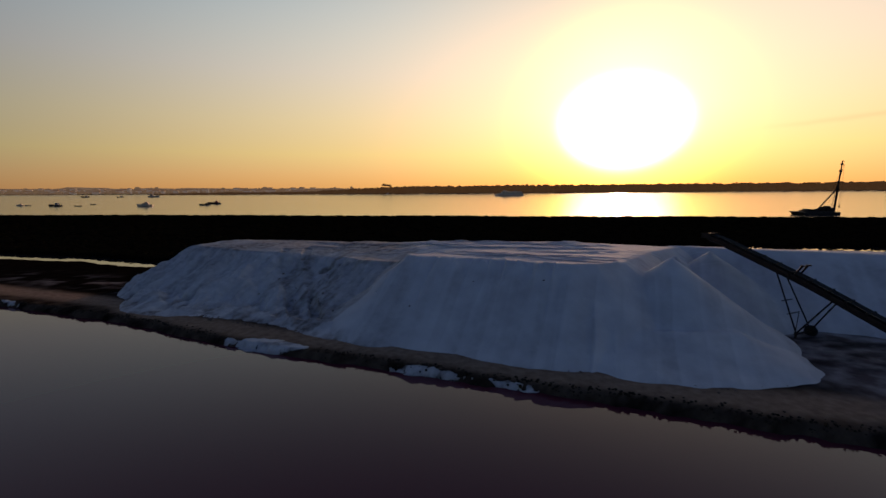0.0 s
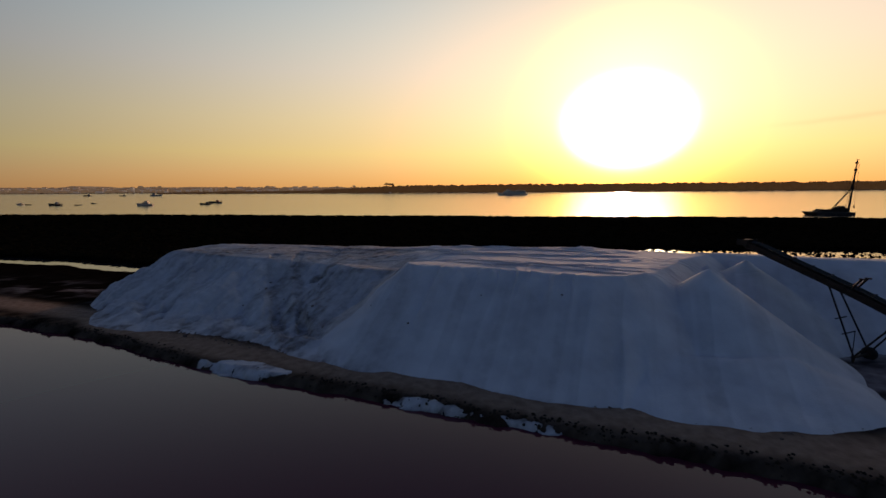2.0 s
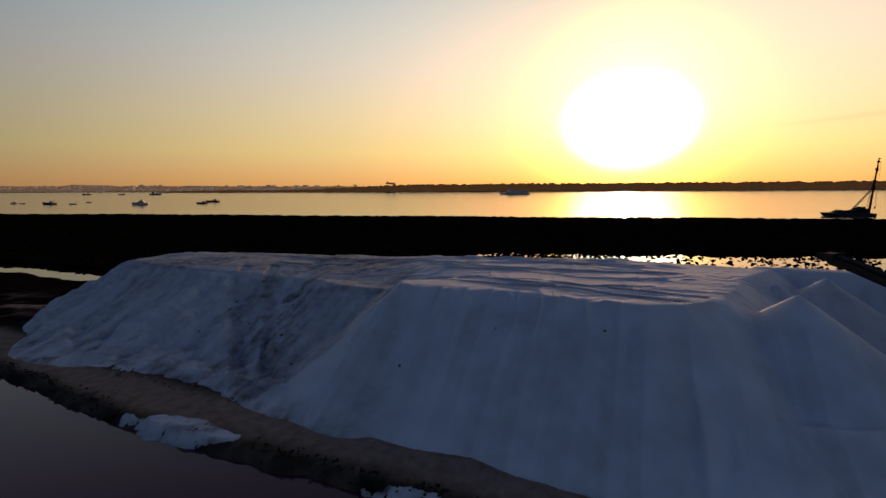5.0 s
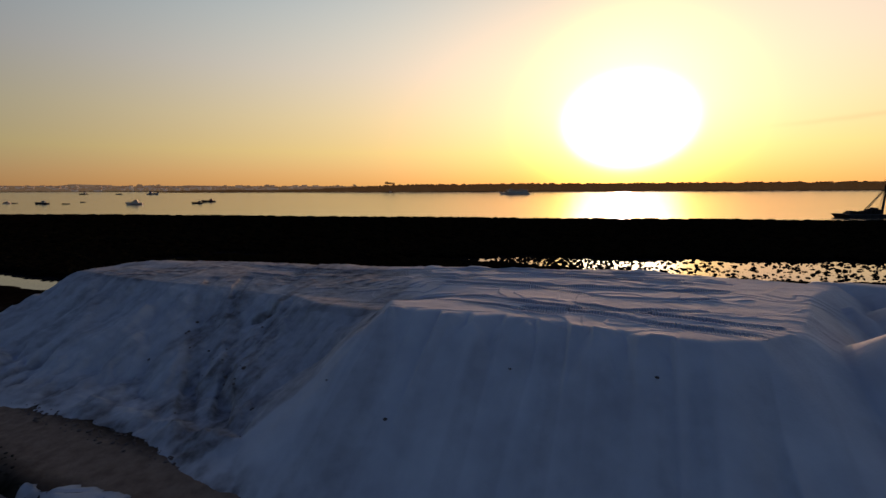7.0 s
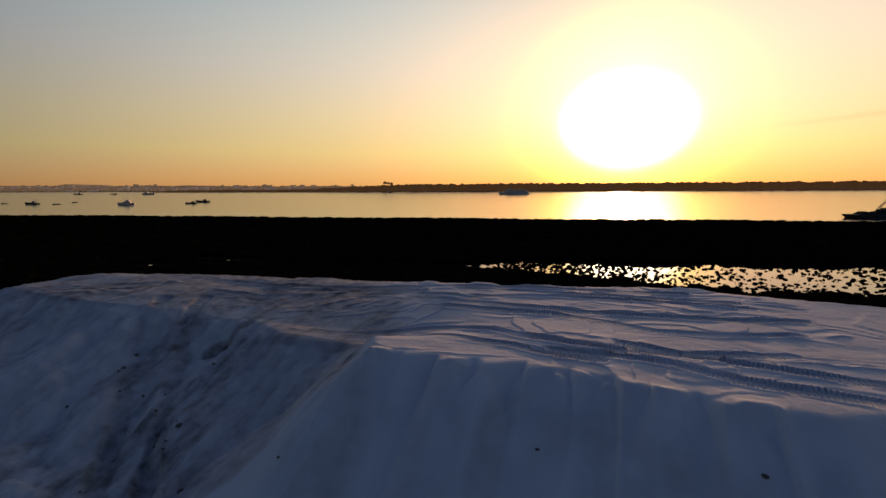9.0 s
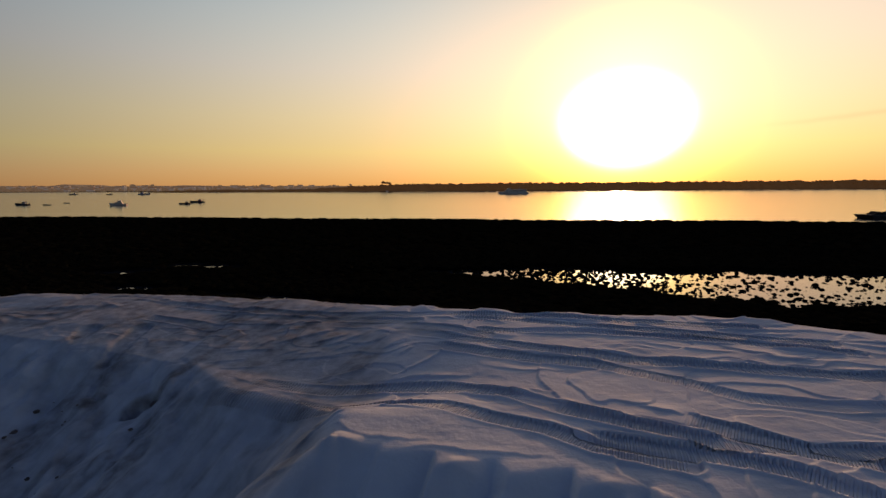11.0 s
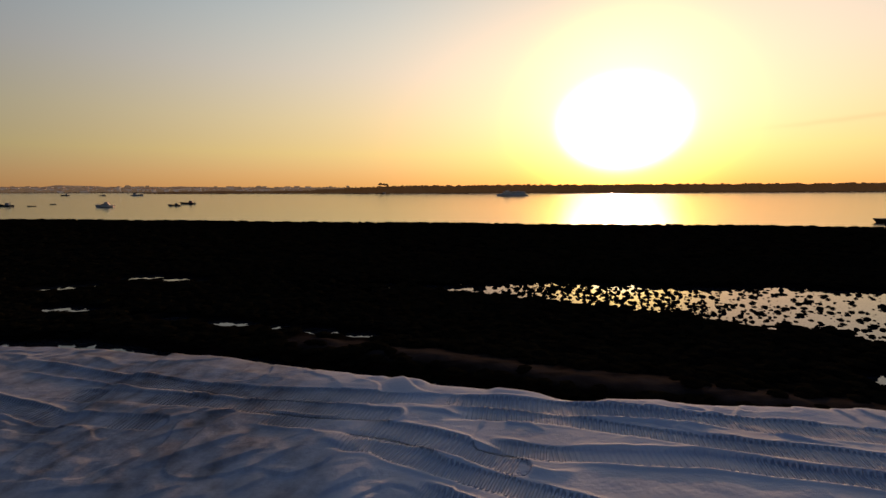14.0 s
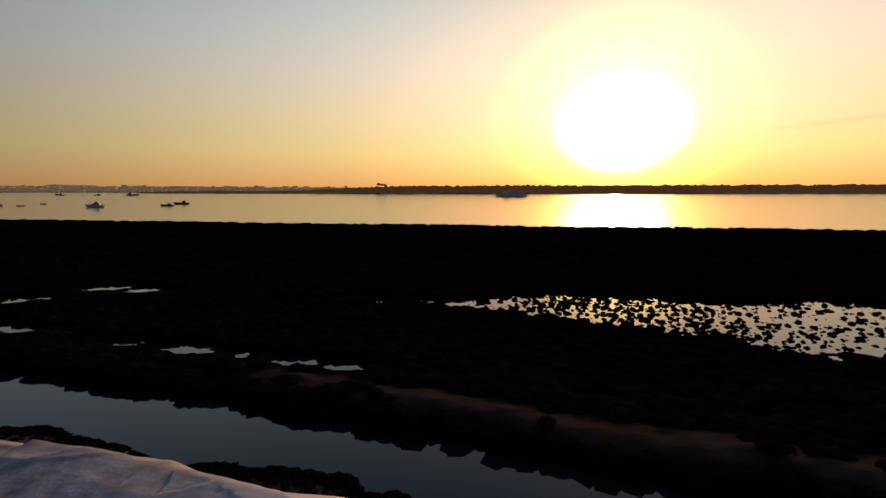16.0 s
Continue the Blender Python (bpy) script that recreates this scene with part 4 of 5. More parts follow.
def build_marsh():
    rng = np.random.RandomState(5)
    n = 54000
    x, y = rng.uniform(-95, 125, n), rng.uniform(50, 112, n)
    fx = creek_far(x)
    pm = pond_mask(x, y) + 0.18 * fbm(x * 0.9, y * 0.9, 12, 3)
    p = np.clip(1.0 - 1.9 * np.clip(pm, 0, 1), 0.055, 1)
    p = np.where((pm > -0.05) & (y > 66), 0.0, p)
    p = np.where((slivers(x, y) > -0.3) | (slivers(x, y + 1.3) > -0.1), 0.02, p)
    levee = (np.abs(y - fx - 3.0) < 1.9) & (x > -9)
    p = np.where(levee, np.where(fbm(x * 0.5, y * 1.2, 66, 3) > 0.25, 0.3, 0.02), p)
    p = np.where(y < fx + 0.1, 0, p)
    keep = rng.rand(n) < p
    x, y = x[keep], y[keep]
    wet = pond_mask(x, y) > 0.15
    z = np.where(wet, -0.05, ground_z(x, y))
    r = rng.uniform(0.30, 0.85, len(x)) * np.where(pond_mask(x, y) > -0.2, 0.45, 1)
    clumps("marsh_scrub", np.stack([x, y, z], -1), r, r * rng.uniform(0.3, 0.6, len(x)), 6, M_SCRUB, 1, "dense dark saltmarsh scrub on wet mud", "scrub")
    # small tussocks standing in the shallow pond, thickest towards its left end and edges
    n = 30000
    x, y = rng.uniform(-26, 90, n), rng.uniform(62, 100, n)
    pm = pond_mask(x, y) + 0.15 * fbm(x * 0.5, y * 0.5, 14, 3)
    p = np.clip(0.95 - 0.62 * pm, 0.22, 0.9) * smooth(-0.7, 0.2, fbm(x * 0.5, y * 0.9, 15, 4))
    p = np.maximum(p, 0.8 * smooth(52, 8, x)) * (1 - 0.8 * smooth(20, 6, x))
    keep = (pm > 0.02) & (rng.rand(n) < p) & (slivers(x, y) < -0.3) & (y > 70)
    x, y = x[keep], y[keep]
    r = rng.uniform(0.2, 0.56, len(x)) ** 2 + 0.04
    clumps("pond_tussock", np.stack([x, y, np.full(len(x), -0.03)], -1), r, r * rng.uniform(0.5, 1.0, len(x)), 5, M_SCRUB, 7, "dark tussocks standing in the marsh pond", "tussocks")
    n = 44000
    x, y = rng.uniform(-300, 240, n), rng.uniform(70, 262, n)
    keep = (y < bay_shore(x) + 0.5) & ((x < -93) | (x > 123) | (y > 110)) & (pond_mask(x, y) < 0) & (y > creek_far(x) + 2)
    x, y = x[keep], y[keep]
    r = rng.uniform(0.6, 1.8, len(x))
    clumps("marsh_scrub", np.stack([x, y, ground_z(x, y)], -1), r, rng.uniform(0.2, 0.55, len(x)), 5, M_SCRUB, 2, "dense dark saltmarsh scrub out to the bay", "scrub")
    # weeds and clods along the brine pan's bank, both creek banks
    n = 1300
    x = rng.uniform(-60, 40, n)
    y = pan_shore(x) + rng.normal(0.85, 0.28, n)
    z = ground_z(x, y)
    ok = (z > -0.1) & ~((x > -16.8) & (x < -7.4) & (y > pan_shore(x) + 0.1))
    r = rng.uniform(0.03, 0.10, n) * np.where((x > 3) & (x < 14), 1.2, 1)
    clumps("bank_weed", np.stack([x, y, z], -1)[ok], r[ok], (r * rng.uniform(0.6, 1.3, n))[ok], 5, M_WEED, 3, "low weeds and clods on the pan bank", "weeds")
    n = 2600
    x = rng.uniform(-26, 24, n)
    y = creek_near(x) - np.abs(rng.normal(0.3, 0.8, n))
    z = ground_z(x, y)
    r = rng.uniform(0.05, 0.24, n)
    clumps("bank_weed", np.stack([x, y, z], -1), r, r * 0.7, 5, M_SCRUB, 4, "low weeds along the creek bank", "weeds")


build_marsh()


# ---- salt crusts, clods ----
def crust(pts, half, thick, seed, label):
    """A broken shelf of caked salt along the water's edge."""
    px, py = [p[0] for p in pts], [p[1] for p in pts]
    xs, ys = np.arange(min(px) - 2, max(px) + 2, 0.09), np.arange(min(py) - 2, max(py) + 2, 0.09)
    X, Y = np.meshgrid(xs, ys)
    d, s = seg_dist(X, Y, pts)
    ln = s.max()
    w = half * np.minimum(1, 2.6 * np.minimum(s, ln - s) / ln + 0.25)
    e = (w - d) + 0.35 * fbm(X * 0.7, Y * 1.0, seed, 4) + 0.05 * vnoise(X * 4, Y * 4, seed + 7)
    lift = smooth(0.0, 0.18, e)
    crack = np.maximum(0, 1 - 9 * np.abs(vnoise(X * 0.9, Y * 2.2, seed + 3))) * 0.12
    Z = np.maximum(ground_z(X, Y), -0.02) - 0.05 + lift * (0.8 * thick + 0.05 * fbm(X * 1.5, Y * 1.5, seed + 5, 3) - crack)
    Z = np.where(e < -0.05, -0.5, Z)
    f = grid_faces(len(xs), len(ys))
    f = f[(e.ravel()[f] > -0.05).all(1)]
    used = np.unique(f)
    mp = np.zeros(X.size, int)
    mp[used] = np.arange(len(used))
    ob = mesh_from("salt_crust", np.stack([X, Y, Z], -1).reshape(-1, 3)[used], mp[f], [M_SALT])
    a = ob.data.attributes.new("dirt_shade", "FLOAT", "POINT")
    a.data.foreach_set("value", (0.22 + 0.6 * smooth(0.35, 0.0, e) + 0.9 * 0.5 * smooth(-0.1, 0.4, fbm(X * 0.9, Y * 2.4, seed + 9, 4))).ravel()[used].astype(np.float32))
    a = ob.data.attributes.new("tread", "FLOAT_VECTOR", "POINT")
    tagged(ob, label, "salt crust", "salt crusts on the pan bank")


crust([(-15.3, 34.2), (-13.2, 33.4), (-11.3, 32.8), (-8.6, 31.9)], 0.85, 0.155, 201, "pale caked salt shelf overhanging the brine")
crust([(-2.1, 28.5), (0.4, 27.5), (2.0, 26.9), (3.8, 26.2)], 0.36, 0.13, 202, "thin pale salt crust along the bank")
crust([(4.8, 25.9), (6.2, 25.2), (7.6, 24.6)], 0.30, 0.12, 203, "thin pale salt crust along the bank")
crust([(-47, 48.9), (-43.5, 47.0)], 0.25, 0.13, 204, "thin pale salt crust along the bank")


def build_clods():
    rng = np.random.RandomState(9)
    tx = [-34, -28, -21.6, -13, -5.5, 0, 5.5, 10.5, 14.4, 18, 21, 25]
    ty = [50, 44, 41, 37, 34.2, 32, 29, 26.8, 25.1, 23.7, 23.5, 24.6]
    n = 380
    x = np.where(rng.rand(n) < 0.75, rng.uniform(-34, -6, n), rng.uniform(-6, 25, n))
    y = np.interp(x, tx, ty) + rng.normal(0.1, 0.35, n)
    z = np.maximum(ground_z(x, y), 0.35)
    r = rng.uniform(0.03, 0.12, n)
    clumps("clods", np.stack([x, y, z], -1), r, r * 0.8, 5, M_CLOD, 6, "dark earth clods along the foot of the salt", "clods")


def build_face_clods():
    """Dark lumps that rolled onto the dug-over face beside the ramp."""
    rng = np.random.RandomState(19)
    n = 30
    t = rng.rand(n)
    x = -14.5 + 6.0 * t + rng.normal(0, 1.6, n)
    y = 48.5 - 11.0 * t + rng.normal(0, 0.9, n)
    # a few rolled further, onto the clean front and beside the ramp
    x = np.append(x, [-0.7, 4.7, 10.1, -3.7, -15.1, -15.2, -16.7, -12.8, -9.9, -10.4])
    y = np.append(y, [34.9, 35.7, 33.6, 37.3, 47.6, 46.6, 44.6, 44.4, 47.3, 46.9])
    n = len(x)
    r = rng.uniform(0.03, 0.085, n) * np.where(rng.rand(n) < 0.12, 1.9, 1)
    r[-10:] = (0.11, 0.07, 0.09, 0.07, 0.13, 0.15, 0.12, 0.10, 0.24, 0.16)
    clumps("clods", np.stack([x, y, heap_z(x, y)], -1), r, r * 0.8, 6, M_CLOD, 16, "dark earth clods scattered on the salt slope", "clods")


M_CLOD = material("dark_clod", (0.17, 0.125, 0.10), 0.95, 0.1, 0.4, 2.0)
build_clods()
build_face_clods()


# ---- boats ----
def hull_mesh(length, beam, depth, draught, sheer, stern=0.85):
    """A boat's shell: bow to -x, keel, chine and gunwale, with a sunk deck."""
    bm = bmesh.new()
    n = 11
    rows = []
    for i in range(n):
        u = i / (n - 1)
        x = -length / 2 + length * u
        b = beam / 2 * min(1.0, (1 - (1 - u) ** 2.6) * 1.04) * (1 - (1 - stern) * max(0, u - 0.6) / 0.4)
        top = depth + sheer * (1 - u) ** 2 + 0.25 * sheer * max(0, u - 0.7)
        k = -draught * min(1, u * 3)
        rake = -0.10 * length * (1 - u) ** 3
        rows.append([bm.verts.new(p) for p in ((x + rake, -b, top), (x + rake * 0.4, -b * 0.86, 0.15 * depth), (x, 0, k), (x + rake * 0.4, b * 0.86, 0.15 * depth), (x + rake, b, top))])
    for a, c in zip(rows, rows[1:]):
        for j in range(4):
            bm.faces.new((a[j], c[j], c[j + 1], a[j + 1]))
    bm.faces.new(rows[-1])
    deck = [(a[0].co.copy(), a[4].co.copy()) for a in rows]
    dv = [(bm.verts.new((l.x, l.y * 0.93, l.z - 0.22 * depth)), bm.verts.new((r.x, r.y * 0.93, r.z - 0.22 * depth))) for l, r in deck]
    for (a, b2), (c, d) in zip(dv, dv[1:]):
        bm.faces.new((a, b2, d, c))
    for i in range(n - 1):
        bm.faces.new((rows[i][0], dv[i][0], dv[i + 1][0], rows[i + 1][0]))
        bm.faces.new((rows[i][4], rows[i + 1][4], dv[i + 1][1], dv[i][1]))
    bm.faces.new((rows[-1][0], dv[-1][0], dv[-1][1], rows[-1][4]))
    bmesh.ops.recalc_face_normals(bm, faces=bm.faces)
    return bm


def cabin(ob, size, at, mat, panes=3):
    bm = bmesh.new()
    box(bm, size, at, taper=0.9, bevel=0.05 * size[2])
    c = part("cabin", bm, mat, ob)
    for side in (-1, 1):
        for k in range(panes):
            bm = bmesh.new()
            px = at[0] + size[0] * ((k + 0.5) / panes - 0.5) * 0.86
            box(bm, (size[0] * 0.62 / panes, 0.05, size[2] * 0.32), (px, at[1] + side * (size[1] / 2 * 0.962), at[2] + size[2] * 0.12), bevel=0.01)
            part("window", bm, M_GLASS, c)
    bm = bmesh.new()
    box(bm, (size[0] * 1.06, size[1] * 1.02, 0.09), (at[0], at[1], at[2] + size[2] / 2 + 0.03), bevel=0.03)
    part("roof", bm, M_HULL_WHITE if mat is M_HULL_WHITE else M_WHEELHOUSE, ob)


def fishing_boat(loc, length, turn, hull, label, house):
    ob = thing("fishing_boat", loc, label, "fishing boat", "boats at anchor in the bay", turn)
    b = length * 0.29
    part("hull", hull_mesh(length, b, length * 0.10, 0.5, length * 0.07), hull, ob)
    cabin(ob, (length * 0.24, b * 0.6, length * 0.19), (length * 0.16, 0, length * 0.16), house)
    for x0, h in ((-length * 0.12, 0.52), (length * 0.34, 0.36)):
        bm = bmesh.new()
        rod(bm, (x0, 0, length * 0.05), (x0, 0, length * h), 0.06, 0.035, 6)
        part("mast", bm, M_DARKSTEEL, ob)
    bm = bmesh.new()
    for s in (-1, 1):
        rod(bm, (length * 0.45, s * b * 0.35, length * 0.08), (length * 0.45, s * b * 0.28, length * 0.24), 0.06, n=6)
    rod(bm, (length * 0.45, -b * 0.28, length * 0.24), (length * 0.45, b * 0.28, length * 0.24), 0.06, n=6)
    part("stern_gallows", bm, M_DARKSTEEL, ob)
    bm = bmesh.new()
    box(bm, (length * 0.12, b * 0.4, length * 0.05), (-length * 0.16, 0, length * 0.09), bevel=0.03)
    part("hatch", bm, house, ob)
    return ob


def cruiser(loc, length, turn, label):
    ob = thing("motor_cruiser", loc, label, "motor boat", "boats at anchor in the bay", turn)
    b = length * 0.31
    part("hull", hull_mesh(length, b, length * 0.13, 0.4, length * 0.06, 0.95), M_HULL_WHITE, ob)
    cabin(ob, (length * 0.46, b * 0.74, length * 0.13), (length * 0.04, 0, length * 0.17), M_HULL_WHITE, 4)
    cabin(ob, (length * 0.22, b * 0.6, length * 0.11), (length * 0.08, 0, length * 0.29), M_HULL_WHITE, 2)
    bm = bmesh.new()
    rod(bm, (length * 0.16, 0, length * 0.33), (length * 0.18, 0, length * 0.5), 0.05, 0.03, 6)
    part("mast", bm, M_HULL_WHITE, ob)
    bm = bmesh.new()
    for s in (-1, 1):
        for k in range(5):
            x0 = -length * (0.47 - 0.09 * k)
            rod(bm, (x0, s * b * (0.12 + 0.08 * k), length * 0.16), (x0, s * b * (0.12 + 0.08 * k), length * 0.23), 0.02, n=4)
        rod(bm, (-length * 0.5, 0, length * 0.24), (-length * 0.11, s * b * 0.46, length * 0.22), 0.025, n=4)
    part("bow_rail", bm, M_DARKSTEEL, ob)
    return ob


def dinghy(loc, length, turn, hull, label):
    ob = thing("dinghy", loc, label, "dinghy", "boats at anchor in the bay", turn)
    part("hull", hull_mesh(length, length * 0.36, length * 0.11, 0.15, length * 0.05, 0.9), hull, ob)
    for k in (-0.1, 0.22):
        bm = bmesh.new()
        box(bm, (0.28, length * 0.30, 0.05), (length * k, 0, length * 0.11), bevel=0.01)
        part("thwart", bm, M_CLOD, ob)
    bm = bmesh.new()
    box(bm, (0.3, 0.3, 0.7), (length * 0.5, 0, 0.45), bevel=0.05)
    part("outboard", bm, M_DARKSTEEL, ob)
    return ob


M_WHEELHOUSE = material("grey_paint", (0.35, 0.34, 0.33), 0.5, 0.4, 0.15, 0.8)
M_HULL_RED = material("faded_red_paint", (0.22, 0.05, 0.04), 0.6, 0.4, 0.3, 0.8)
W = -0.05
fishing_boat((-194, 410, W), 10.5, 8, M_HULL_DARK, "dark fishing boat with red wheelhouse at anchor", M_HULL_RED)
fishing_boat((-184, 372, W), 8.0, 4, M_HULL_DARK, "small dark fishing boat at anchor", M_HULL_DARK)
cruiser((-221, 354, W), 10.5, 10, "white motor cruiser at anchor on the bay")
fishing_boat((-229, 366, W), 8.0, 12, M_HULL_DARK, "dark fishing boat moored beside a white cruiser", M_WHEELHOUSE)
fishing_boat((-306, 374, W), 10.5, -6, M_HULL_DARK, "dark-hulled fishing boat with pale cabin", M_WHEELHOUSE)
dinghy((-286, 372, W), 4.6, 20, M_HULL_DARK, "small dark open dinghy at its mooring")
dinghy((-303, 411, W), 4.8, -10, M_HULL_DARK, "small dark open dinghy at its mooring")
dinghy((-341, 389, W), 4.4, 0, M_HULL_DARK, "small dark open dinghy at its mooring")
cruiser((-349, 391, W), 5.2, 15, "small white motor boat at its mooring")
fishing_boat((-653, 868, W), 14, 6, M_HULL_DARK, "dark fishing boat lying far out", M_WHEELHOUSE)
fishing_boat((-576, 851, W), 10, 60, M_HULL_DARK, "dark fishing boat seen end on", M_WHEELHOUSE)
fishing_boat((-506, 836, W), 20, 175, M_WHEELHOUSE, "grey trawler lying far out", M_WHEELHOUSE)


M_FERRY = material("cream_white_paint", (0.92, 0.70, 0.53), 0.5, 0.3, 0.05, 0.5)


def build_ferry():
    ob = thing("ferry", (128, 698, W), "white passenger ferry crossing the bay", "ferry", turn=0)
    ln = 43
    part("hull", hull_mesh(ln, 9, 2.2, 1.0, 1.2, 0.9), M_FERRY, ob)
    for z, l, x0 in ((3.2, 36, 1), (5.6, 31, 2)):
        bm = bmesh.new()
        box(bm, (l, 7.4, 2.2), (x0, 0, z), bevel=0.15)
        d = part("deck_house", bm, M_FERRY, ob)
        n = int(l / 2.4)
        for k in range(n):
            bm = bmesh.new()
            box(bm, (1.5, 0.06, 0.9), (x0 + l * ((k + 0.5) / n - 0.5) * 0.96, -3.71, z + 0.2), bevel=0.02)
            part("window", bm, M_GLASS, d)
    bm = bmesh.new()
    box(bm, (33, 8, 0.15), (2, 0, 6.85), bevel=0.03)
    part("roof", bm, M_FERRY, ob)
    cabin(ob, (5, 5, 2.2), (-8, 0, 8.0), M_FERRY)
    bm = bmesh.new()
    box(bm, (2.2, 1.8, 2.0), (8, 0, 7.9), taper=0.8, bevel=0.15)
    part("funnel", bm, M_WHEELHOUSE, ob)
    bm = bmesh.new()
    rod(bm, (-7, 0, 9), (-7, 0, 13), 0.1, 0.05, 6)
    part("mast", bm, M_DARKSTEEL, ob)


build_ferry()


def build_barge():
    ob = thing("crane_barge", (169.5, 188.4, -0.05), "dark steel work barge with tall raking derrick mast", "barge")
    ob.scale = (0.96, 0.96, 0.97)
    bm = bmesh.new()
    vs = box(bm, (18.4, 7.0, 1.7), (0, 0, 0.4), bevel=0.15)
    for v in vs:
        if v.co.x < -8 and v.co.z < 0.3:
            v.co.x += 2.0
        if v.co.x < -8 and v.co.z > 0.3:
            v.co.z += 0.3
    part("hull", bm, M_HULL_DARK, ob)
    bm = bmesh.new()
    rod(bm, (9.0, 0, 1.0), (10.5, 0, 24.0), 0.45, 0.22, 8)
    mast = part("mast", bm, M_DARKSTEEL, ob)
    for z0, h in ((19.4, 1.1), (14.6, 0.8), (22.4, 0.6)):
        bm = bmesh.new()
        x0 = 9.0 + 1.5 * (z0 - 1) / 23
        box(bm, (1.15, 0.6, h), (x0, 0, z0), bevel=0.1)
        part("sheave_block", bm, M_DARKSTEEL, mast)
    bm = bmesh.new()
    rod(bm, (10.4, 0, 23.8), (11.6, 0, 23.6), 0.12, 0.07, 6)
    part("jib", bm, M_DARKSTEEL, mast)
    for x0, s in ((-1.4, -1), (1.8, 1)):
        bm = bmesh.new()
        rod(bm, (x0, 2.0 * s, 1.0), (9.4, 0.25 * s, 11.6), 0.17, 0.14, 8)
        part("mast_strut", bm, M_DARKSTEEL, ob)
    bm = bmesh.new()
    box(bm, (1.5, 0.8, 2.4), (9.6, 0, 12.2), taper=0.55, bevel=0.1)
    part("mast_bracket", bm, M_DARKSTEEL, mast)
    for a, b2 in (((10.1, 0, 18.4), (7.2, 0, 2.0)), ((10.1, 0.3, 18.4), (6.6, 0.4, 8.0)), ((11.6, 0, 22.3), (11.3, 0, 4.0)), ((9.8, 0, 16), (7.9, 0, 2.6)), ((11.4, 0, 22.3), (9.2, 0, 11.6))):
        bm = bmesh.new()
        rod(bm, a, b2, 0.05, n=5)
        part("wire_rope", bm, M_DARKSTEEL, ob)
    bm = bmesh.new()
    rod(bm, (11.3, 0, 4.1), (11.3, 0, 3.0), 0.22, 0.27, 8)
    part("hook_block", bm, M_DARKSTEEL, ob)
    bm = bmesh.new()
    rod(bm, (2.4, -0.6, 3.4), (7.0, -0.6, 2.4), 0.18, 0.24, 8)
    rod(bm, (5.4, -0.6, 2.8), (5.4, -0.6, 1.0), 0.13, n=6)
    part("davit", bm, M_DARKSTEEL, ob)
    for x0, h in ((-5.4, 1.1), (-4.0, 1.7), (-2.4, 1.5), (-1.0, 1.3)):
        bm = bmesh.new()
        rod(bm, (x0, -1.6, 1.0 + h / 2), (x0, 1.6, 1.0 + h / 2), h / 2, n=12)
        part("winch_drum", bm, M_DARKSTEEL, ob)
    for x0, l, h in ((1.6, 1.9, 1.6), (3.6, 1.9, 2.3), (5.8, 1.9, 2.9), (8.0, 1.9, 2.1)):
        bm = bmesh.new()
        box(bm, (l, 2.6, h), (x0, 0.4, 1.0 + h / 2), taper=0.85, bevel=0.08)
        part("engine_housing", bm, M_DARKSTEEL, ob)
    for k in range(6):
        bm = bmesh.new()
        rod(bm, (-7.5 + 3.1 * k, -3.6, 0.45), (-7.5 + 3.1 * k, -3.8, 0.45), 0.42, n=12)
        part("tyre_fender", bm, M_RUBBER, ob)


build_barge()


# ---- the far shore ----
def strip(name, xs, y0, prof, mat, label, depth=60):
    rows = [np.stack([xs, y0 + dy, 0.3 + prof * k], -1) for dy, k in ((0, 0.0), (1.5, 0.35), (5, 0.75), (0.2 * depth, 1.0), (depth, 0.9))]
    ob = mesh_from(name, np.concatenate(rows), grid_faces(len(xs), 5), [mat])
    return tagged(ob, label, "backdrop", kind="structure")


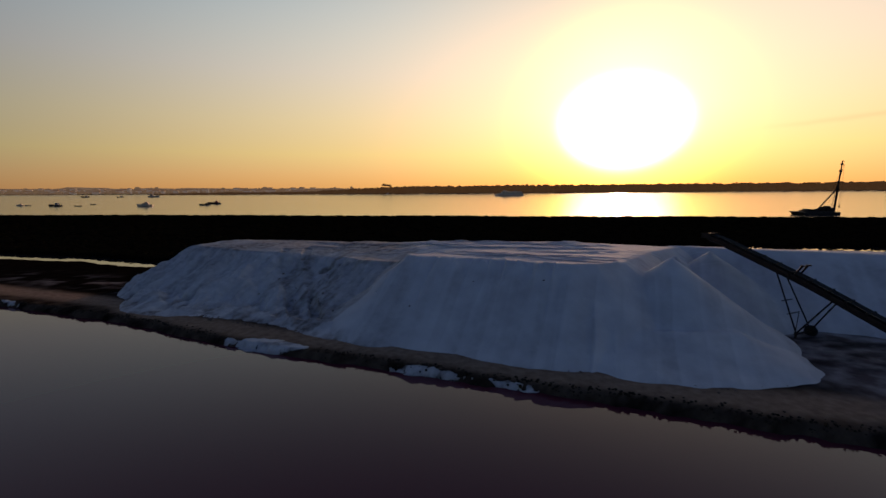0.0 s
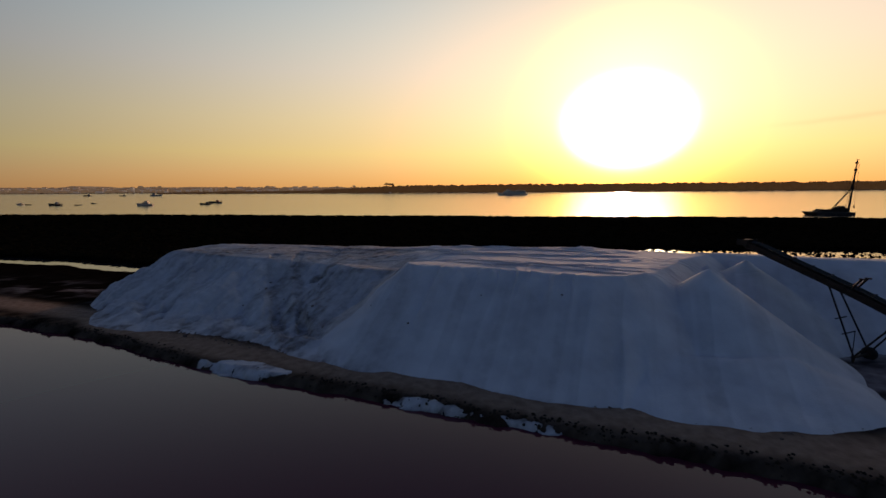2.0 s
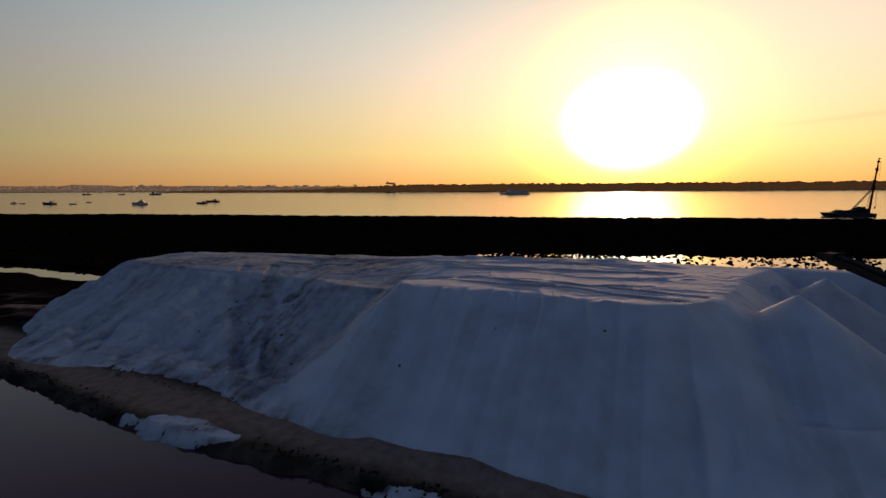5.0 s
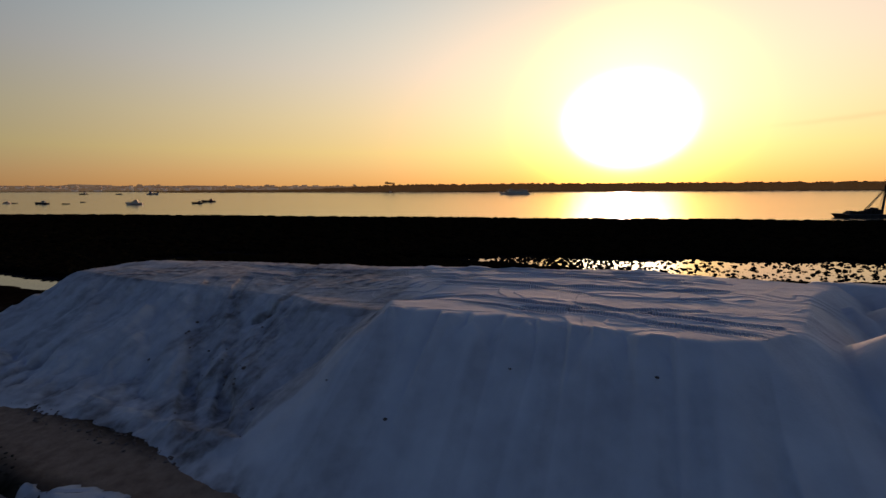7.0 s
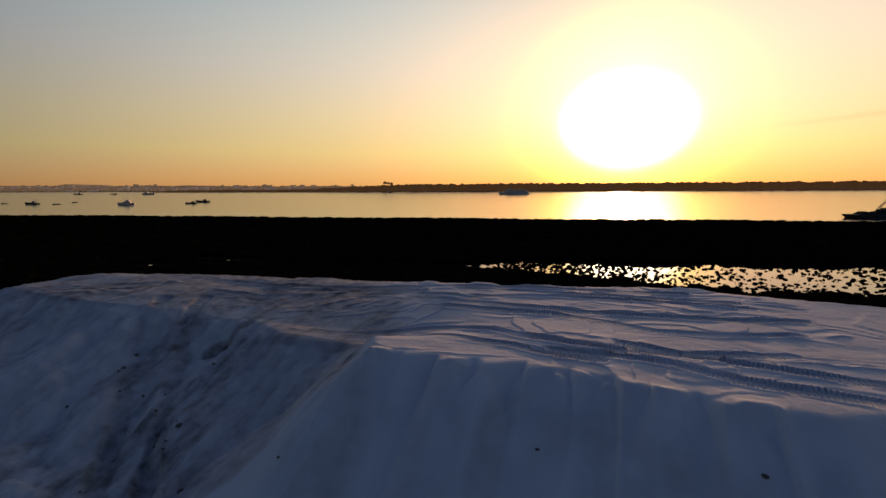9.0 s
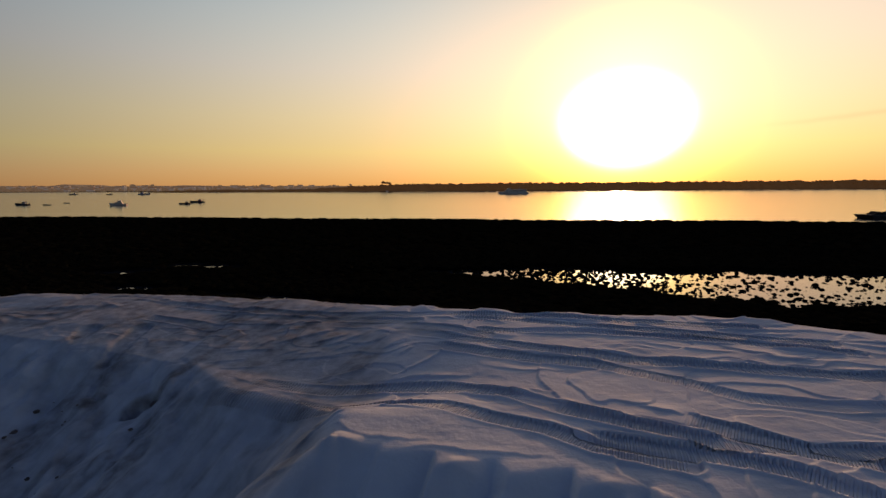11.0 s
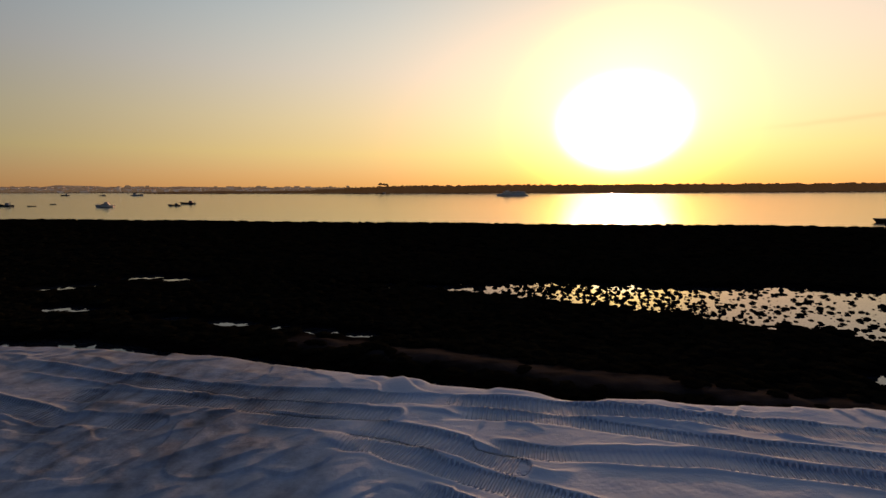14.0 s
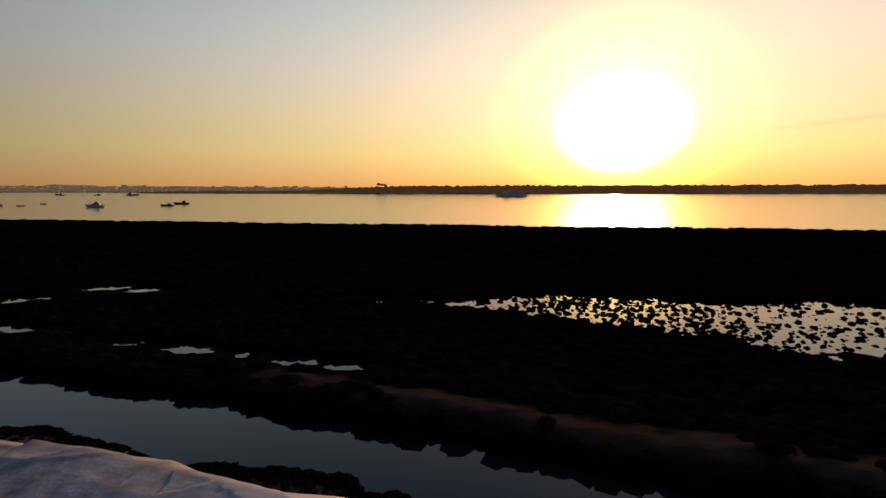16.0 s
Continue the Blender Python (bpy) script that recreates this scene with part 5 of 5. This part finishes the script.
def build_far():
    xs = np.arange(-760, 2400, 1.6)
    top = np.interp(xs, [-760, -620, -400, -280, -170, -60, 200, 800, 2400], [1.0, 4.5, 5.0, 6.5, 11, 15, 17, 18.5, 20])
    lump = np.abs(fbm(xs * 0.05, xs * 0, 151, 4)) * 2.2 + 1.0 * vnoise(xs * 0.012, xs * 0, 152) + 1.5 * np.sqrt(np.abs(vnoise(xs * 0.13, xs * 0, 153))) + 0.9 * vnoise(xs * 0.33, xs * 0, 155)
    bush = 4.0 * np.maximum(0, vnoise(xs * 0.045, xs * 0, 154) - 0.45) * smooth(-150, -300, xs)
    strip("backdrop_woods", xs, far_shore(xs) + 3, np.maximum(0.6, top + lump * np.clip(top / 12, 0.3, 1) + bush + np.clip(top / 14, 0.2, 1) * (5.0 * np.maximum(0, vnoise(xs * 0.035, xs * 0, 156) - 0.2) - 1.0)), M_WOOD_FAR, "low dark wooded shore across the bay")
    rng = np.random.RandomState(23)
    n = 2600
    x = rng.uniform(-700, 1500, n)
    y = far_shore(x) + 3 + rng.uniform(2, 30, n)
    z = np.interp(x, xs, top) * rng.uniform(0.45, 1.0, n)
    r = rng.uniform(2.5, 6.5, n) * np.clip(np.interp(x, xs, top) / 12, 0.3, 1)
    clumps("far_tree_crowns", np.stack([x, y, z], -1), r, r * rng.uniform(0.5, 0.9, n), 7, M_WOOD_FAR, 25, "dark pine crowns along the far shore", "trees")
    n = 1500
    x = rng.uniform(-2300, -240, n)
    y = rng.uniform(1505, 1650, n)
    z = (y - 1500) * 0.085 * np.clip(1.15 - (x + 2300) / 4000, 0.5, 1.1)
    r = rng.uniform(3, 9, n) * np.where(rng.rand(n) < 0.06, 1.6, 1)
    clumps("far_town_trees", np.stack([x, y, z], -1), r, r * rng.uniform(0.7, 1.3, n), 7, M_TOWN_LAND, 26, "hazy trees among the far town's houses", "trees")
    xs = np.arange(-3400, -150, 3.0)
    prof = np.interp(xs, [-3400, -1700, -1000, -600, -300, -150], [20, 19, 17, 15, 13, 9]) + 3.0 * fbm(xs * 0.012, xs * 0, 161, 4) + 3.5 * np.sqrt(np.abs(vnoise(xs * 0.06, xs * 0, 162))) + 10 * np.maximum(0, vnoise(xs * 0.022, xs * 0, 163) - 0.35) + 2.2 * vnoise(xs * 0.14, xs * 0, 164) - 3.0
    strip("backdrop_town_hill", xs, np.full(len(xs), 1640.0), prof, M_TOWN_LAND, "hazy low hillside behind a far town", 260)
    rng = random.Random(12)
    for k in range(84):
        x = -1640 + 1250 * (k / 84) + rng.uniform(-14, 14)
        y = 1500 + rng.uniform(0, 130)
        w, h = rng.uniform(10, 24), rng.uniform(5, 9) + (y - 1500) * 0.09
        if k in (9, 21, 44):
            w, h = 8, 18
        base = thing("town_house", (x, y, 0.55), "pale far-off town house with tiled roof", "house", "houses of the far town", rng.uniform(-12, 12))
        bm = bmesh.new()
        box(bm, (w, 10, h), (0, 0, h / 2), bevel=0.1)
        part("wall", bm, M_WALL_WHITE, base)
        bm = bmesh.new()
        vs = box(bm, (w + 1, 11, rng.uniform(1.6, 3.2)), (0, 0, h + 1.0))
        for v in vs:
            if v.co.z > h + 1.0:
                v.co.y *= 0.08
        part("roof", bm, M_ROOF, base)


build_far()


def stone_pine(loc, h, seed):
    ob = thing("stone_pine", loc, "umbrella pine standing above the far woods", "tree", "pines on the far shore")
    rng = np.random.RandomState(seed)
    bm = bmesh.new()
    rod(bm, (0, 0, -4), (0.4, 0, h * 0.62), 0.55, 0.35, 8)
    for a in range(5):
        c, s = math.cos(a * 1.26), math.sin(a * 1.26)
        rod(bm, (0.3, 0, h * 0.55), (c * h * 0.26, s * h * 0.26, h * 0.84), 0.22, 0.10, 6)
    part("trunk", bm, M_WOOD_FAR, ob)
    n = 420
    a, r = rng.rand(n) * 6.28, np.sqrt(rng.rand(n)) * h * 0.36
    z = h * 0.62 + (1 - (r / (h * 0.36)) ** 2) * h * 0.36 * rng.rand(n)
    clumps("crown", np.stack([np.cos(a) * r, np.sin(a) * r, z], -1), rng.uniform(0.7, 1.6, n), rng.uniform(0.6, 1.2, n), 5, M_WOOD_FAR, seed + 1, "", "", ob)
    return ob


stone_pine((-112, 1122, 11), 14, 301)
stone_pine((-104, 1124, 11.5), 12, 303)
stone_pine((-97, 1121, 12), 10.5, 305)


def build_raft():
    ob = thing("mussel_raft", (-97, 1010, W), "timber raft with frames moored off the shore", "raft")
    bm = bmesh.new()
    box(bm, (20, 7, 0.9), (0, 0, 0.3), bevel=0.1)
    part("deck", bm, M_HULL_DARK, ob)
    for k in range(5):
        bm = bmesh.new()
        rod(bm, (-8 + 4 * k, 0, 0.6), (-8 + 4 * k, 0, 3.2 + (k % 2)), 0.25, n=6)
        part("post", bm, M_DARKSTEEL, ob)
    bm = bmesh.new()
    box(bm, (5, 4, 2.2), (4, 0, 1.8), bevel=0.1)
    part("hut", bm, M_WHEELHOUSE, ob)


build_raft()


def build_marker():
    ob = thing("channel_marker", (-431, 947, W), "thin post marking the channel", "marker post")
    bm = bmesh.new()
    rod(bm, (0, 0, -1.5), (0, 0, 5), 0.4, 0.3, 8)
    part("post", bm, M_DARKSTEEL, ob)
    bm = bmesh.new()
    rod(bm, (0, 0, 5), (0, 0, 6.6), 0.8, 0.15, 8)
    part("topmark", bm, M_DARKSTEEL, ob)


build_marker()
